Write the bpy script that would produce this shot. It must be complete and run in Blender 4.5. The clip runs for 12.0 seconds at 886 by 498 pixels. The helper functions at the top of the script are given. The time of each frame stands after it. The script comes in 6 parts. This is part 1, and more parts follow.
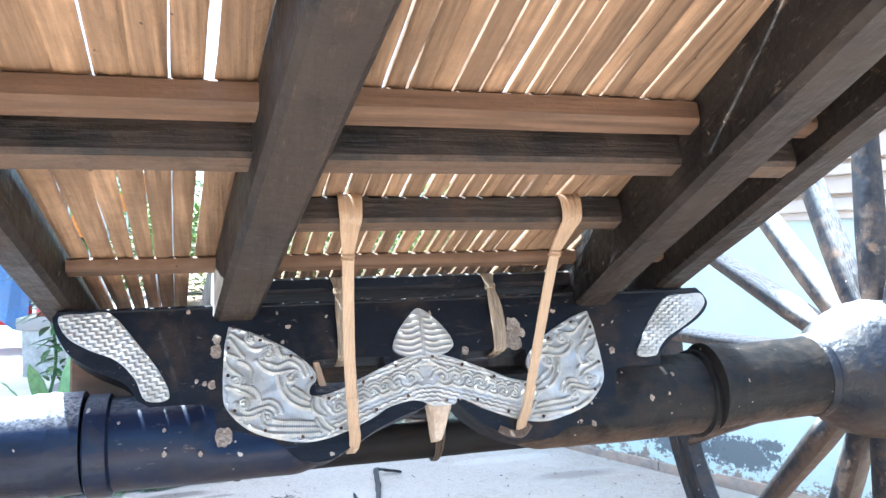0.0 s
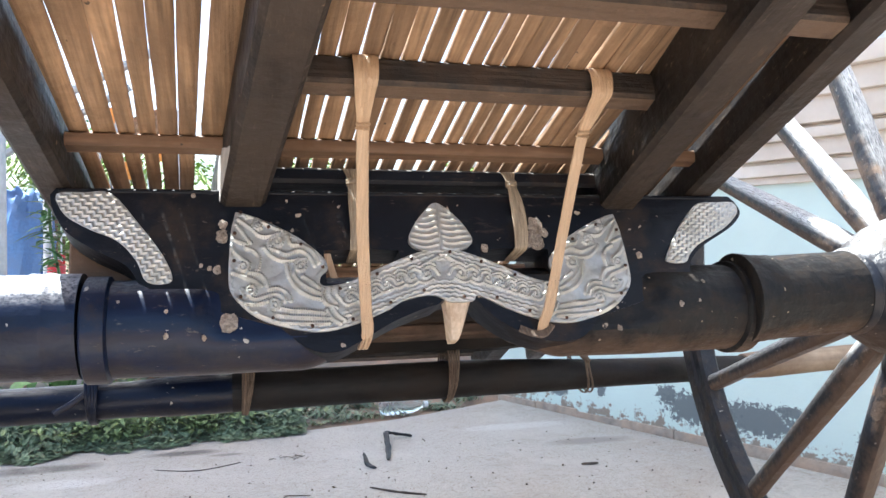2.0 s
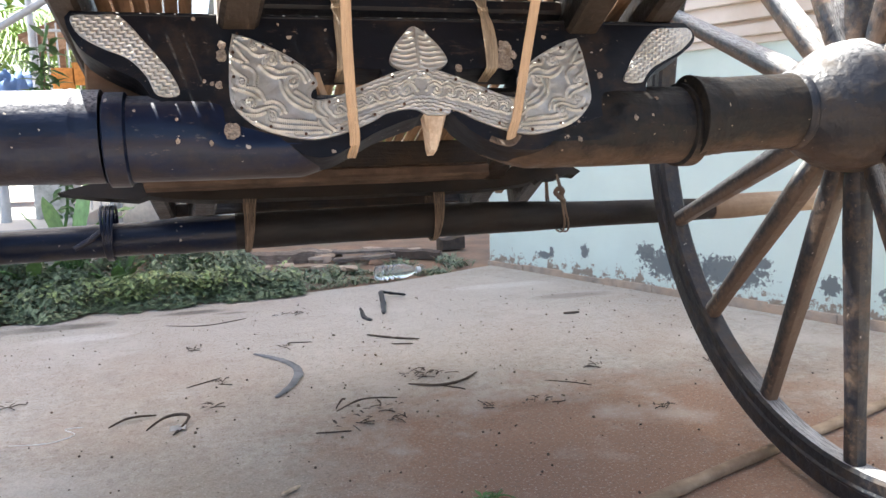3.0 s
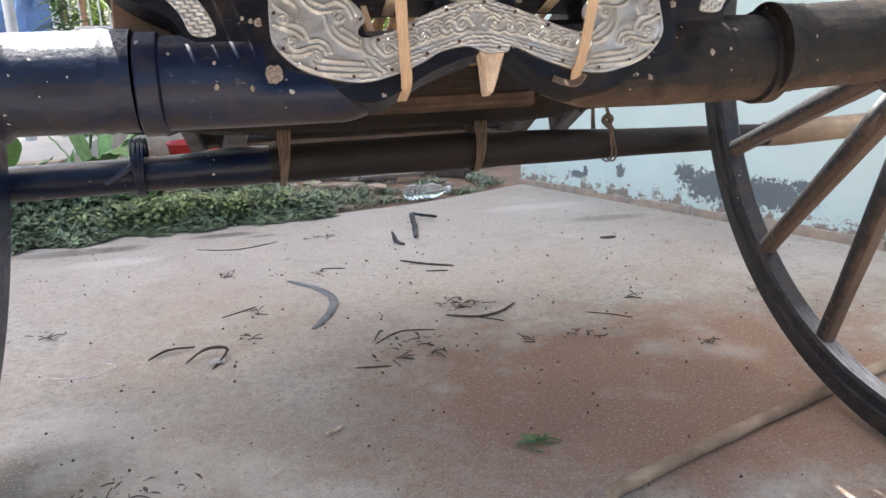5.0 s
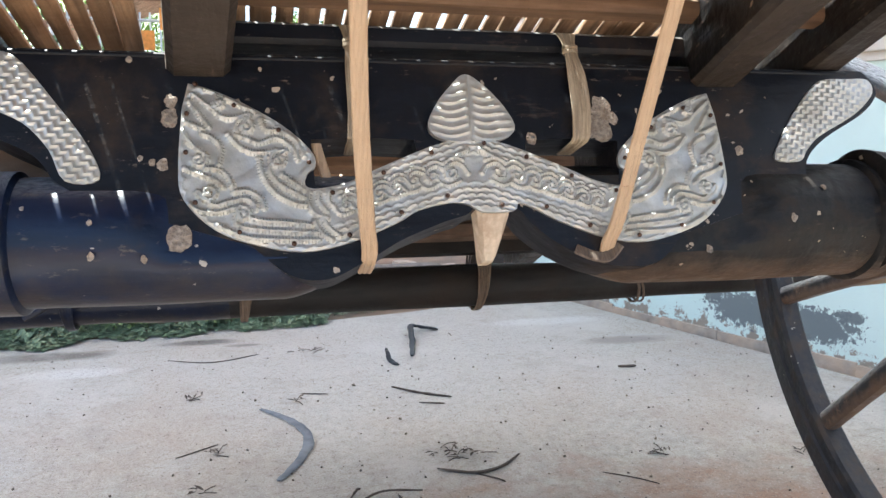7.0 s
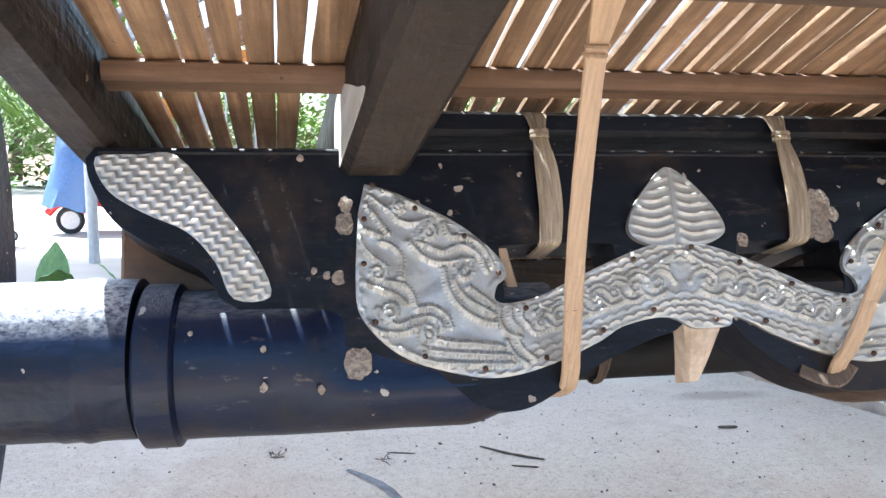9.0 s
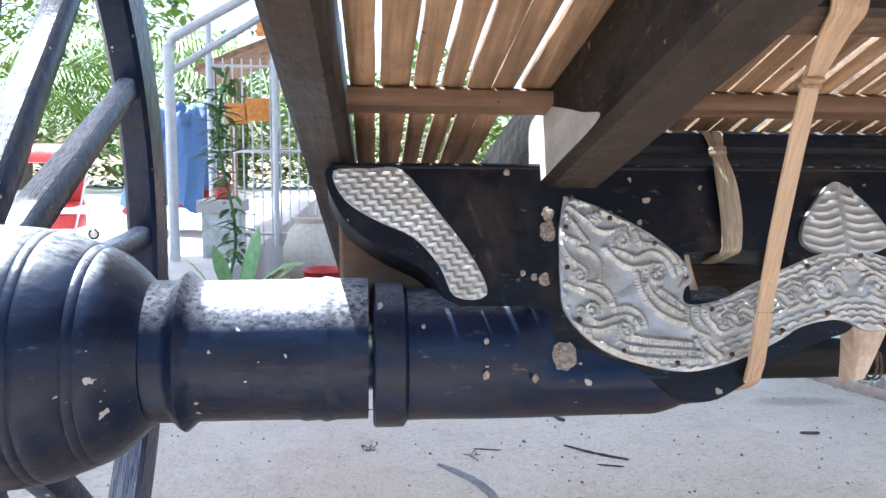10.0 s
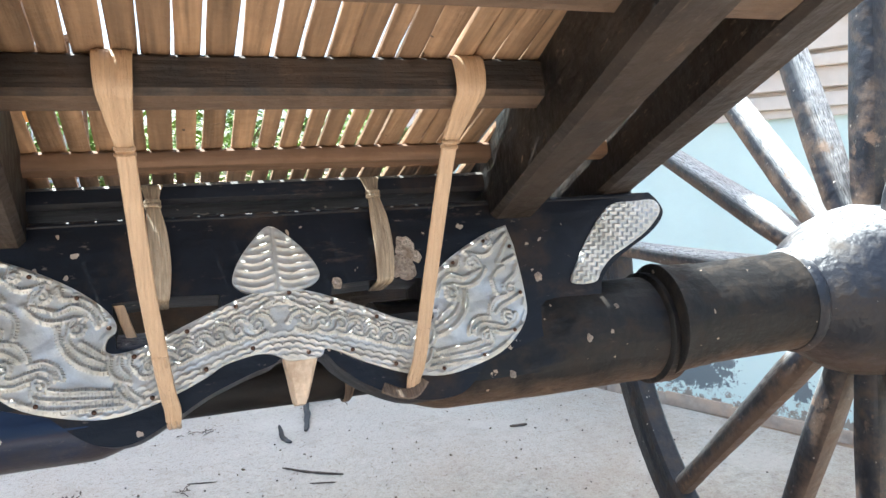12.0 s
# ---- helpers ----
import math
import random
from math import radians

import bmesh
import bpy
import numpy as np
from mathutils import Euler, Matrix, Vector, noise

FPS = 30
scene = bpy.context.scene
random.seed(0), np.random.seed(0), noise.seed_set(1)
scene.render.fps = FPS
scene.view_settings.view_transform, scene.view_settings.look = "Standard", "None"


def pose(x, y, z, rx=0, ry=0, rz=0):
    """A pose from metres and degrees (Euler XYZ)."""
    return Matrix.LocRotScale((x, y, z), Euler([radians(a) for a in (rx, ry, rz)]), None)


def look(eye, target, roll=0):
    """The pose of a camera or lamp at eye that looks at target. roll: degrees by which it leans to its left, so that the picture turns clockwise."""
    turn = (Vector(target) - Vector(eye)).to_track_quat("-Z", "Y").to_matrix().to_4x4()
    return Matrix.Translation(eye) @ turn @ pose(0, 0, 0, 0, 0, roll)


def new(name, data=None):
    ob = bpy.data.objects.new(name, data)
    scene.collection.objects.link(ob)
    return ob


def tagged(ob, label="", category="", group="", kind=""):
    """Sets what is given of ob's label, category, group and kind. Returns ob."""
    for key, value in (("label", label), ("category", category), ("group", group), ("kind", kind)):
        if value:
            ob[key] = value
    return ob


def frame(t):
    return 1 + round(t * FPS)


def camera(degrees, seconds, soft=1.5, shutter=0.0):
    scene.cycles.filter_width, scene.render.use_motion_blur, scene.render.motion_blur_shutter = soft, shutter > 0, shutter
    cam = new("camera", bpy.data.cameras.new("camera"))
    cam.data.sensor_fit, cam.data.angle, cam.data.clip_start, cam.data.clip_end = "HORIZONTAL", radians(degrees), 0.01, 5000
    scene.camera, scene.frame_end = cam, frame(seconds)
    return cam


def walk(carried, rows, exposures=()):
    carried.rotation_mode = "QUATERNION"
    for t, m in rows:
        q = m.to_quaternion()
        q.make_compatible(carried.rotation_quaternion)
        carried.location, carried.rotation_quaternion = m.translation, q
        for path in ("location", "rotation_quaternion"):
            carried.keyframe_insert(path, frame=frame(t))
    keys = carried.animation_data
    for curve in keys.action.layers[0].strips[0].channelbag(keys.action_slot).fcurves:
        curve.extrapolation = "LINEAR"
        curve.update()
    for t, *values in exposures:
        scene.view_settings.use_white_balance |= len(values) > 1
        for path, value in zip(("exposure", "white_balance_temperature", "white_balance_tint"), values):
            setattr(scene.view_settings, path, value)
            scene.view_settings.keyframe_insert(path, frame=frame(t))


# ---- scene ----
cam = camera(61.0, 12.0)
PATH = [
    (0, (-0.2466, -0.9455, 0.8612), (0.3145, 0.9741, 0.8773), -1.17),
    (0.5, (-0.2711, -0.9106, 0.8394), (0.2065, 1.0311, 0.7971), -1.22),
    (1, (-0.2401, -0.8895, 0.8298), (0.2433, 1.0494, 0.7467), -0.67),
    (1.5, (-0.2396, -0.8888, 0.8138), (0.2602, 1.0474, 0.8467), -0.41),
    (2, (-0.2422, -0.8918, 0.7369), (0.2896, 1.0362, 0.7352), -0.43),
    (2.5, (-0.2615, -0.9258, 0.6880), (0.2724, 0.9941, 0.5177), -1.47),
    (3, (-0.2576, -1.0163, 0.6424), (0.2781, 0.8887, 0.3521), -1.43),
    (3.5, (-0.2736, -1.0564, 0.6442), (0.2690, 0.8356, 0.2894), -2.33),
    (3.7, (-0.2858, -1.0717, 0.6532), (0.2521, 0.8144, 0.2616), -2.24),
    (5.3, (-0.2794, -0.8826, 0.7105), (0.1774, 0.9889, 0.1731), -1.72),
    (5.5, (-0.2913, -0.8461, 0.7396), (0.1891, 1.0192, 0.2014), -1.11),
    (6, (-0.2328, -0.7499, 0.7046), (0.2972, 1.1114, 0.1997), -0.36),
    (6.5, (-0.1892, -0.7097, 0.7256), (0.3379, 1.1785, 0.3297), 0.54),
    (6.7, (-0.1854, -0.6935, 0.7367), (0.2944, 1.2139, 0.3740), 0.61),
    (8.3, (-0.1577, -0.5464, 0.7782), (0.2544, 1.3988, 0.5629), 0.07),
    (8.5, (-0.1647, -0.5374, 0.7930), (0.2492, 1.4020, 0.5338), 0.21),
    (9, (-0.2736, -0.5565, 0.8013), (0.0455, 1.4024, 0.5547), 0.23),
    (9.5, (-0.3516, -0.5785, 0.7993), (-0.1199, 1.3968, 0.5886), 0.41),
    (10, (-0.4027, -0.6050, 0.8110), (-0.2009, 1.3700, 0.5684), 0.49),
    (10.5, (-0.3517, -0.6513, 0.7999), (-0.1621, 1.3249, 0.5580), 0.45),
    (11, (-0.2658, -0.6806, 0.8297), (-0.0186, 1.2854, 0.5579), 0.24),
    (11.5, (-0.1663, -0.6865, 0.8177), (0.2900, 1.2448, 0.5691), -0.41),
    (12, (-0.0869, -0.7140, 0.8423), (0.5757, 1.1606, 0.6260), -1.97),
]
EXPOSURE = 2.15
LIGHTING = [(0, 0.60, 5250, 1), (0.5, 0.38, 5600, 2), (1.0, 0.34, 5800, 3), (1.5, 0.42, 5700, 3), (2.0, 0.06, 5950, 5), (2.5, -0.10, 6200, 7), (3.0, -0.09, 6500, 8), (6.2, -0.04, 6450, 6), (6.6, 0.0, 6250, 4), (8.3, 0.14, 5800, 2), (9.0, 0.12, 5650, 3), (9.5, 0.0, 5500, 4), (10.0, -0.02, 5550, 5), (10.6, 0.08, 6000, 5), (11.0, 0.05, 5950, 4), (12, 0.16, 5850, 1)]  # the film camera's own brightening and tint
walk(cam, [(t, look(eye, target, roll)) for t, eye, target, roll in PATH], [(t, EXPOSURE + up, kelvin, tint) for t, up, kelvin, tint in LIGHTING])

# ---- light ----
SUN_EL, SUN_AZ = 64.9, 132.6  # degrees; azimuth from +x towards +y of the place the sun stands over
world = bpy.data.worlds.new("sky")
scene.world = world
world.use_nodes = True
wn = world.node_tree
sky = wn.nodes.new("ShaderNodeTexSky")
sky.sky_type, sky.sun_disc = "NISHITA", False
sky.air_density, sky.dust_density, sky.ozone_density = 0.9, 3.6, 0.6  # hazy tropical noon
sky.sun_elevation, sky.sun_rotation = radians(SUN_EL), radians(90 - SUN_AZ)
wn.links.new(sky.outputs[0], wn.nodes["Background"].inputs["Color"])
wn.nodes["Background"].inputs["Strength"].default_value = 0.11
sun = new("sun", bpy.data.lights.new("sun", "SUN"))
sun.data.energy, sun.data.angle, sun.data.color = 5.0, radians(0.5), (1.0, 0.97, 0.92)
toward = Vector((math.cos(radians(SUN_EL)) * math.cos(radians(SUN_AZ)), math.cos(radians(SUN_EL)) * math.sin(radians(SUN_AZ)), math.sin(radians(SUN_EL))))
sun.matrix_world = look(toward * 20, (0, 0, 0))


# ---- materials ----
def material(name, base, rough=0.6, metal=0.0, grain=(30, 30, 30), vary=0.25, second=None, patch=3.0, cover=0.5, soft=0.12,
             bump=0.3, bump_scale=60.0, specks=None, speck_scale=90.0, speck_size=0.12, spec=0.5, island=False):
    """Base colour with fine grain, a second worn or stained colour in patches, optional specks, and fine relief."""
    m = bpy.data.materials.new(name)
    m.use_nodes = True
    nt = m.node_tree
    n, l = nt.nodes, nt.links
    bsdf = n["Principled BSDF"]
    bsdf.inputs["Metallic"].default_value = metal
    bsdf.inputs["Specular IOR Level"].default_value = spec
    co = n.new("ShaderNodeTexCoord")
    info = n.new("ShaderNodeObjectInfo")
    shift = n.new("ShaderNodeVectorMath")
    shift.operation = "MULTIPLY_ADD"
    comb = n.new("ShaderNodeCombineXYZ")
    l.new(info.outputs["Random"], comb.inputs[0])
    l.new(info.outputs["Random"], comb.inputs[1])
    shift.inputs[1].default_value = (7.0, 13.0, 5.0)
    l.new(comb.outputs[0], shift.inputs[0])
    l.new(co.outputs["Object"], shift.inputs[2])
    mp = n.new("ShaderNodeMapping")
    mp.inputs["Scale"].default_value = grain
    l.new(shift.outputs[0], mp.inputs[0])
    fine = n.new("ShaderNodeTexNoise")
    fine.inputs["Scale"].default_value, fine.inputs["Detail"].default_value = 1.0, 6.0
    l.new(mp.outputs[0], fine.inputs[0])
    ramp = n.new("ShaderNodeMapRange")
    ramp.inputs[1].default_value, ramp.inputs[2].default_value = 0.3, 0.7
    ramp.inputs[3].default_value, ramp.inputs[4].default_value = 1 - vary, 1 + vary
    l.new(fine.outputs[0], ramp.inputs[0])
    rnd = n.new("ShaderNodeMapRange")
    rnd.inputs[3].default_value, rnd.inputs[4].default_value = 1 - vary * 0.6, 1 + vary * 0.6
    if island:
        geo = n.new("ShaderNodeNewGeometry")
        l.new(geo.outputs["Random Per Island"], rnd.inputs[0])
    else:
        l.new(info.outputs["Random"], rnd.inputs[0])
    mul = n.new("ShaderNodeMath")
    mul.operation = "MULTIPLY"
    l.new(ramp.outputs[0], mul.inputs[0])
    l.new(rnd.outputs[0], mul.inputs[1])
    col = n.new("ShaderNodeMix")
    col.data_type = "RGBA"
    col.blend_type = "MULTIPLY"
    col.inputs[0].default_value = 1.0
    col.inputs[6].default_value = (*base, 1)
    l.new(mul.outputs[0], col.inputs[7])
    out = col.outputs[2]
    rough_out = None
    if second:
        big = n.new("ShaderNodeTexNoise")
        big.inputs["Scale"].default_value, big.inputs["Detail"].default_value, big.inputs["Roughness"].default_value = patch, 8.0, 0.65
        l.new(shift.outputs[0], big.inputs[0])
        edge = n.new("ShaderNodeMapRange")
        edge.inputs[1].default_value, edge.inputs[2].default_value = cover - soft, cover + soft
        l.new(big.outputs[0], edge.inputs[0])
        mix = n.new("ShaderNodeMix")
        mix.data_type = "RGBA"
        l.new(edge.outputs[0], mix.inputs[0])
        l.new(out, mix.inputs[6])
        mix.inputs[7].default_value = (*second, 1)
        out = mix.outputs[2]
        rr = n.new("ShaderNodeMapRange")
        rr.inputs[3].default_value, rr.inputs[4].default_value = rough, min(0.95, rough + 0.3)
        l.new(edge.outputs[0], rr.inputs[0])
        rough_out = rr.outputs[0]
    if specks:
        vor = n.new("ShaderNodeTexVoronoi")
        vor.inputs["Scale"].default_value = speck_scale
        warp = n.new("ShaderNodeTexNoise")
        warp.inputs["Scale"].default_value, warp.inputs["Detail"].default_value = speck_scale * 1.6, 4.0
        l.new(shift.outputs[0], warp.inputs[0])
        push = n.new("ShaderNodeVectorMath")
        push.operation = "MULTIPLY_ADD"
        push.inputs[1].default_value = (0.9 / speck_scale,) * 3
        l.new(warp.outputs["Color"], push.inputs[0])
        l.new(shift.outputs[0], push.inputs[2])
        l.new(push.outputs[0], vor.inputs["Vector"])
        gate = n.new("ShaderNodeTexNoise")
        gate.inputs["Scale"].default_value = speck_scale * 0.35
        l.new(shift.outputs[0], gate.inputs[0])
        lim = n.new("ShaderNodeMapRange")
        lim.inputs[1].default_value, lim.inputs[2].default_value = 0.48, 0.68
        lim.inputs[3].default_value, lim.inputs[4].default_value = 0.0, speck_size * 2
        l.new(gate.outputs[0], lim.inputs[0])
        less = n.new("ShaderNodeMath")
        less.operation = "LESS_THAN"
        l.new(vor.outputs["Distance"], less.inputs[0])
        l.new(lim.outputs[0], less.inputs[1])
        mix2 = n.new("ShaderNodeMix")
        mix2.data_type = "RGBA"
        l.new(less.outputs[0], mix2.inputs[0])
        l.new(out, mix2.inputs[6])
        mix2.inputs[7].default_value = (*specks, 1)
        out = mix2.outputs[2]
    l.new(out, bsdf.inputs["Base Color"])
    if rough_out:
        l.new(rough_out, bsdf.inputs["Roughness"])
    else:
        bsdf.inputs["Roughness"].default_value = rough
    if bump:
        bn = n.new("ShaderNodeTexNoise")
        bn.inputs["Scale"].default_value, bn.inputs["Detail"].default_value = bump_scale, 5.0
        l.new(shift.outputs[0], bn.inputs[0])
        add = n.new("ShaderNodeMath")
        l.new(bn.outputs[0], add.inputs[0])
        l.new(fine.outputs[0], add.inputs[1])
        bp = n.new("ShaderNodeBump")
        bp.inputs["Strength"].default_value, bp.inputs["Distance"].default_value = bump, 0.004
        l.new(add.outputs[0], bp.inputs["Height"])
        l.new(bp.outputs[0], bsdf.inputs["Normal"])
    return m


BLACK = material("black paint on wood", (0.0038, 0.0049, 0.0090), 0.46, spec=0.30, grain=(14, 60, 60), second=(0.040, 0.026, 0.017), patch=9, cover=0.61, soft=0.08,
                 specks=(0.36, 0.30, 0.24), speck_scale=60, speck_size=0.11, bump=0.30, bump_scale=45)
NAVY = material("navy gloss paint", (0.0042, 0.0095, 0.0290), 0.33, spec=0.34, grain=(14, 60, 60), second=(0.030, 0.021, 0.015), patch=8, cover=0.65, soft=0.06,
                specks=(0.42, 0.38, 0.33), speck_scale=55, speck_size=0.08, bump=0.22, bump_scale=45)


def dusty_sunlit(m, dust, amount, lo=0.22, hi=0.66):
    """Whitens faces that look up: settled dust, and sunlit tops put into the colour."""
    nt = m.node_tree
    n, l = nt.nodes, nt.links
    bsdf = n["Principled BSDF"]
    old = bsdf.inputs["Base Color"].links[0].from_socket
    geo = n.new("ShaderNodeNewGeometry")
    sep = n.new("ShaderNodeSeparateXYZ")
    l.new(geo.outputs["Normal"], sep.inputs[0])
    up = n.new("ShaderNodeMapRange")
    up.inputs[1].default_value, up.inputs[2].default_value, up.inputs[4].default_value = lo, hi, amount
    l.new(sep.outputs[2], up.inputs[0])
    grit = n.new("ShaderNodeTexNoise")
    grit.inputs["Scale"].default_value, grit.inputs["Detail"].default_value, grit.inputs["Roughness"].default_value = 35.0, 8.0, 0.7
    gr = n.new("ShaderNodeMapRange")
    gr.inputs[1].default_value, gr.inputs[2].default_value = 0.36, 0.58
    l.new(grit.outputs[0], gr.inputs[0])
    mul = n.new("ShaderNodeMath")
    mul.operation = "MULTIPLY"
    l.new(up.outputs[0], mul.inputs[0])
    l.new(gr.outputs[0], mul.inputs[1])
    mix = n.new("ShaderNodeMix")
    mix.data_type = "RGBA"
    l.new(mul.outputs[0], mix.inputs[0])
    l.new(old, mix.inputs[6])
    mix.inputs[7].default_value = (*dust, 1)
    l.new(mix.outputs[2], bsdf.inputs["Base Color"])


WHEEL = material("weathered black wheel paint", (0.007, 0.0085, 0.014), 0.40, grain=(30, 30, 30), second=(0.034, 0.025, 0.019), patch=30, cover=0.57, soft=0.10,
                 specks=(0.42, 0.38, 0.33), speck_scale=80, speck_size=0.06, bump=0.5, bump_scale=60)
# pale tops so that sun dots read white on the black
dusty_sunlit(BLACK, (0.50, 0.47, 0.43), 0.55, 0.82, 0.99)
SLEEVE = material("navy sleeve paint with sunlit top", (0.0042, 0.0095, 0.0290), 0.33, spec=0.34, grain=(14, 60, 60), second=(0.030, 0.021, 0.015), patch=8, cover=0.65, soft=0.06,
                  specks=(0.42, 0.38, 0.33), speck_scale=55, speck_size=0.06, bump=0.4, bump_scale=70)
# widens the sleeve's sun highlight by whitening the colour of its top
dusty_sunlit(SLEEVE, (0.50, 0.50, 0.52), 0.8, 0.45, 0.88)
dusty_sunlit(NAVY, (0.46, 0.46, 0.46), 0.55, 0.72, 0.97)
dusty_sunlit(WHEEL, (0.52, 0.52, 0.52), 0.9, 0.70, 0.95)
RIM = material("worn black rim paint", (0.007, 0.0085, 0.013), 0.42, grain=(30, 30, 30), second=(0.045, 0.031, 0.023), patch=30, cover=0.57, soft=0.10,
               specks=(0.42, 0.38, 0.33), speck_scale=80, speck_size=0.07, bump=0.5, bump_scale=60)
# the rim's sunlit bottom put into its colour
dusty_sunlit(RIM, (0.60, 0.60, 0.60), 0.95, 0.86, 0.99)
SPOKE = material("weathered black spoke paint", (0.007, 0.0085, 0.014), 0.42, grain=(30, 30, 30), second=(0.085, 0.056, 0.038), patch=26, cover=0.59, soft=0.10,
                 specks=(0.42, 0.38, 0.33), speck_scale=80, speck_size=0.06, bump=0.4, bump_scale=60)
# dust and sunlight both whiten the spokes' upper sides here
dusty_sunlit(SPOKE, (0.58, 0.58, 0.57), 0.95, 0.06, 0.36)
NAVY_WHEEL = material("navy wheel paint", (0.0050, 0.0115, 0.036), 0.33, spec=0.3, grain=(30, 30, 30), second=(0.05, 0.035, 0.025), patch=9, cover=0.64, soft=0.06,
                      specks=(0.42, 0.38, 0.33), speck_scale=60, speck_size=0.08, bump=0.3, bump_scale=60)
dusty_sunlit(NAVY_WHEEL, (0.50, 0.50, 0.52), 0.6)
WORN = material("black paint worn down to brown", (0.0060, 0.0055, 0.0055), 0.48, spec=0.3, grain=(14, 60, 60), second=(0.028, 0.021, 0.016), patch=40, cover=0.57, soft=0.10,
                specks=(0.34, 0.27, 0.20), speck_scale=70, speck_size=0.09, bump=0.6, bump_scale=60)
RAIL = material("stained rail wood", (0.0095, 0.0088, 0.0088), 0.45, spec=0.3, grain=(90, 9, 90), vary=0.6, second=(0.040, 0.029, 0.022), patch=10, cover=0.57, soft=0.12,
                specks=(0.30, 0.21, 0.135), speck_scale=34, speck_size=0.05, bump=0.55, bump_scale=70)
SLAT = material("plain bamboo slats", (0.295, 0.182, 0.102), 0.62, grain=(150, 7, 150), vary=0.52, second=(0.215, 0.13, 0.075), patch=9, cover=0.56, soft=0.14,
                specks=(0.10, 0.065, 0.04), speck_scale=45, speck_size=0.07, bump=0.6, bump_scale=90)
BAR = material("brown sawn wood", (0.200, 0.113, 0.064), 0.65, grain=(7, 110, 110), vary=0.45, second=(0.13, 0.075, 0.042), patch=9, cover=0.55,
               specks=(0.06, 0.04, 0.03), speck_scale=35, speck_size=0.05, bump=0.5)
OLD_BAR = material("old brown sawn wood", (0.105, 0.066, 0.044), 0.7, grain=(7, 110, 110), vary=0.45, second=(0.055, 0.036, 0.026), patch=9, cover=0.52, bump=0.5)
DARKBAR = material("dark stained wood", (0.014, 0.0115, 0.010), 0.62, grain=(10, 150, 150), vary=0.6, second=(0.05, 0.034, 0.024), patch=20, cover=0.53, soft=0.12, bump=0.8)
SILVER = material("embossed tin", (0.59, 0.58, 0.545), 0.40, metal=0.72, grain=(60, 60, 60), vary=0.14, second=(0.43, 0.415, 0.36), patch=25, cover=0.57, soft=0.15, bump=0.15, bump_scale=200)
RATTAN = material("split rattan", (0.50, 0.345, 0.215), 0.30, grain=(420, 30, 30), vary=0.12, second=(0.46, 0.31, 0.19), patch=16, cover=0.64, soft=0.12, bump=0.5, bump_scale=150)
OLD_RATTAN = material("grey old rattan", (0.40, 0.32, 0.225), 0.55, grain=(500, 30, 30), vary=0.3, second=(0.22, 0.165, 0.11), patch=14, cover=0.55, bump=0.5, bump_scale=150)
# pale colour that stands in for sun on the shaft's flank
SUN_PALE = material("pale tone of a sunlit patch", (0.58, 0.56, 0.53), 0.8, grain=(60, 8, 60), vary=0.2, second=(0.40, 0.37, 0.33), patch=30, cover=0.6, bump=0.4)
PALE_WOOD = material("bare pale wood", (0.55, 0.44, 0.33), 0.7, grain=(120, 60, 15), vary=0.25, second=(0.33, 0.22, 0.14), patch=30, cover=0.58, bump=0.35)
# black raised for dull dust and for glare over the dark pole
DULL_BLACK = material("dull black paint with dust and glare", (0.017, 0.0155, 0.0150), 0.55, spec=0.3, grain=(14, 60, 60), vary=0.35, second=(0.036, 0.026, 0.020), patch=7, cover=0.58, soft=0.12, bump=0.35)
OLD_TIE = material("brown weathered tie", (0.165, 0.115, 0.080), 0.6, grain=(500, 30, 30), vary=0.3, second=(0.09, 0.062, 0.045), patch=14, cover=0.55, bump=0.5, bump_scale=150)
NAIL = material("rusty nail", (0.085, 0.045, 0.03), 0.6, metal=0.5, bump=0.2)
MUD = material("dried mud", (0.36, 0.30, 0.245), 0.9, grain=(300, 300, 300), vary=0.4, second=(0.21, 0.16, 0.12), patch=90, cover=0.55, bump=0.6, bump_scale=300)


def blotched(m, colour, scale, lo, hi, amount, detail=8.0):
    """Broad stains of another colour over a material."""
    nt = m.node_tree
    n, l = nt.nodes, nt.links
    bsdf = n["Principled BSDF"]
    old = bsdf.inputs["Base Color"].links[0].from_socket
    co = n.new("ShaderNodeTexCoord")
    tex = n.new("ShaderNodeTexNoise")
    tex.inputs["Scale"].default_value, tex.inputs["Detail"].default_value, tex.inputs["Roughness"].default_value = scale, detail, 0.68
    l.new(co.outputs["Object"], tex.inputs[0])
    cut = n.new("ShaderNodeMapRange")
    cut.inputs[1].default_value, cut.inputs[2].default_value, cut.inputs[4].default_value = lo, hi, amount
    l.new(tex.outputs[0], cut.inputs[0])
    mix = n.new("ShaderNodeMix")
    mix.data_type = "RGBA"
    l.new(cut.outputs[0], mix.inputs[0])
    l.new(old, mix.inputs[6])
    mix.inputs[7].default_value = (*colour, 1)
    l.new(mix.outputs[2], bsdf.inputs["Base Color"])


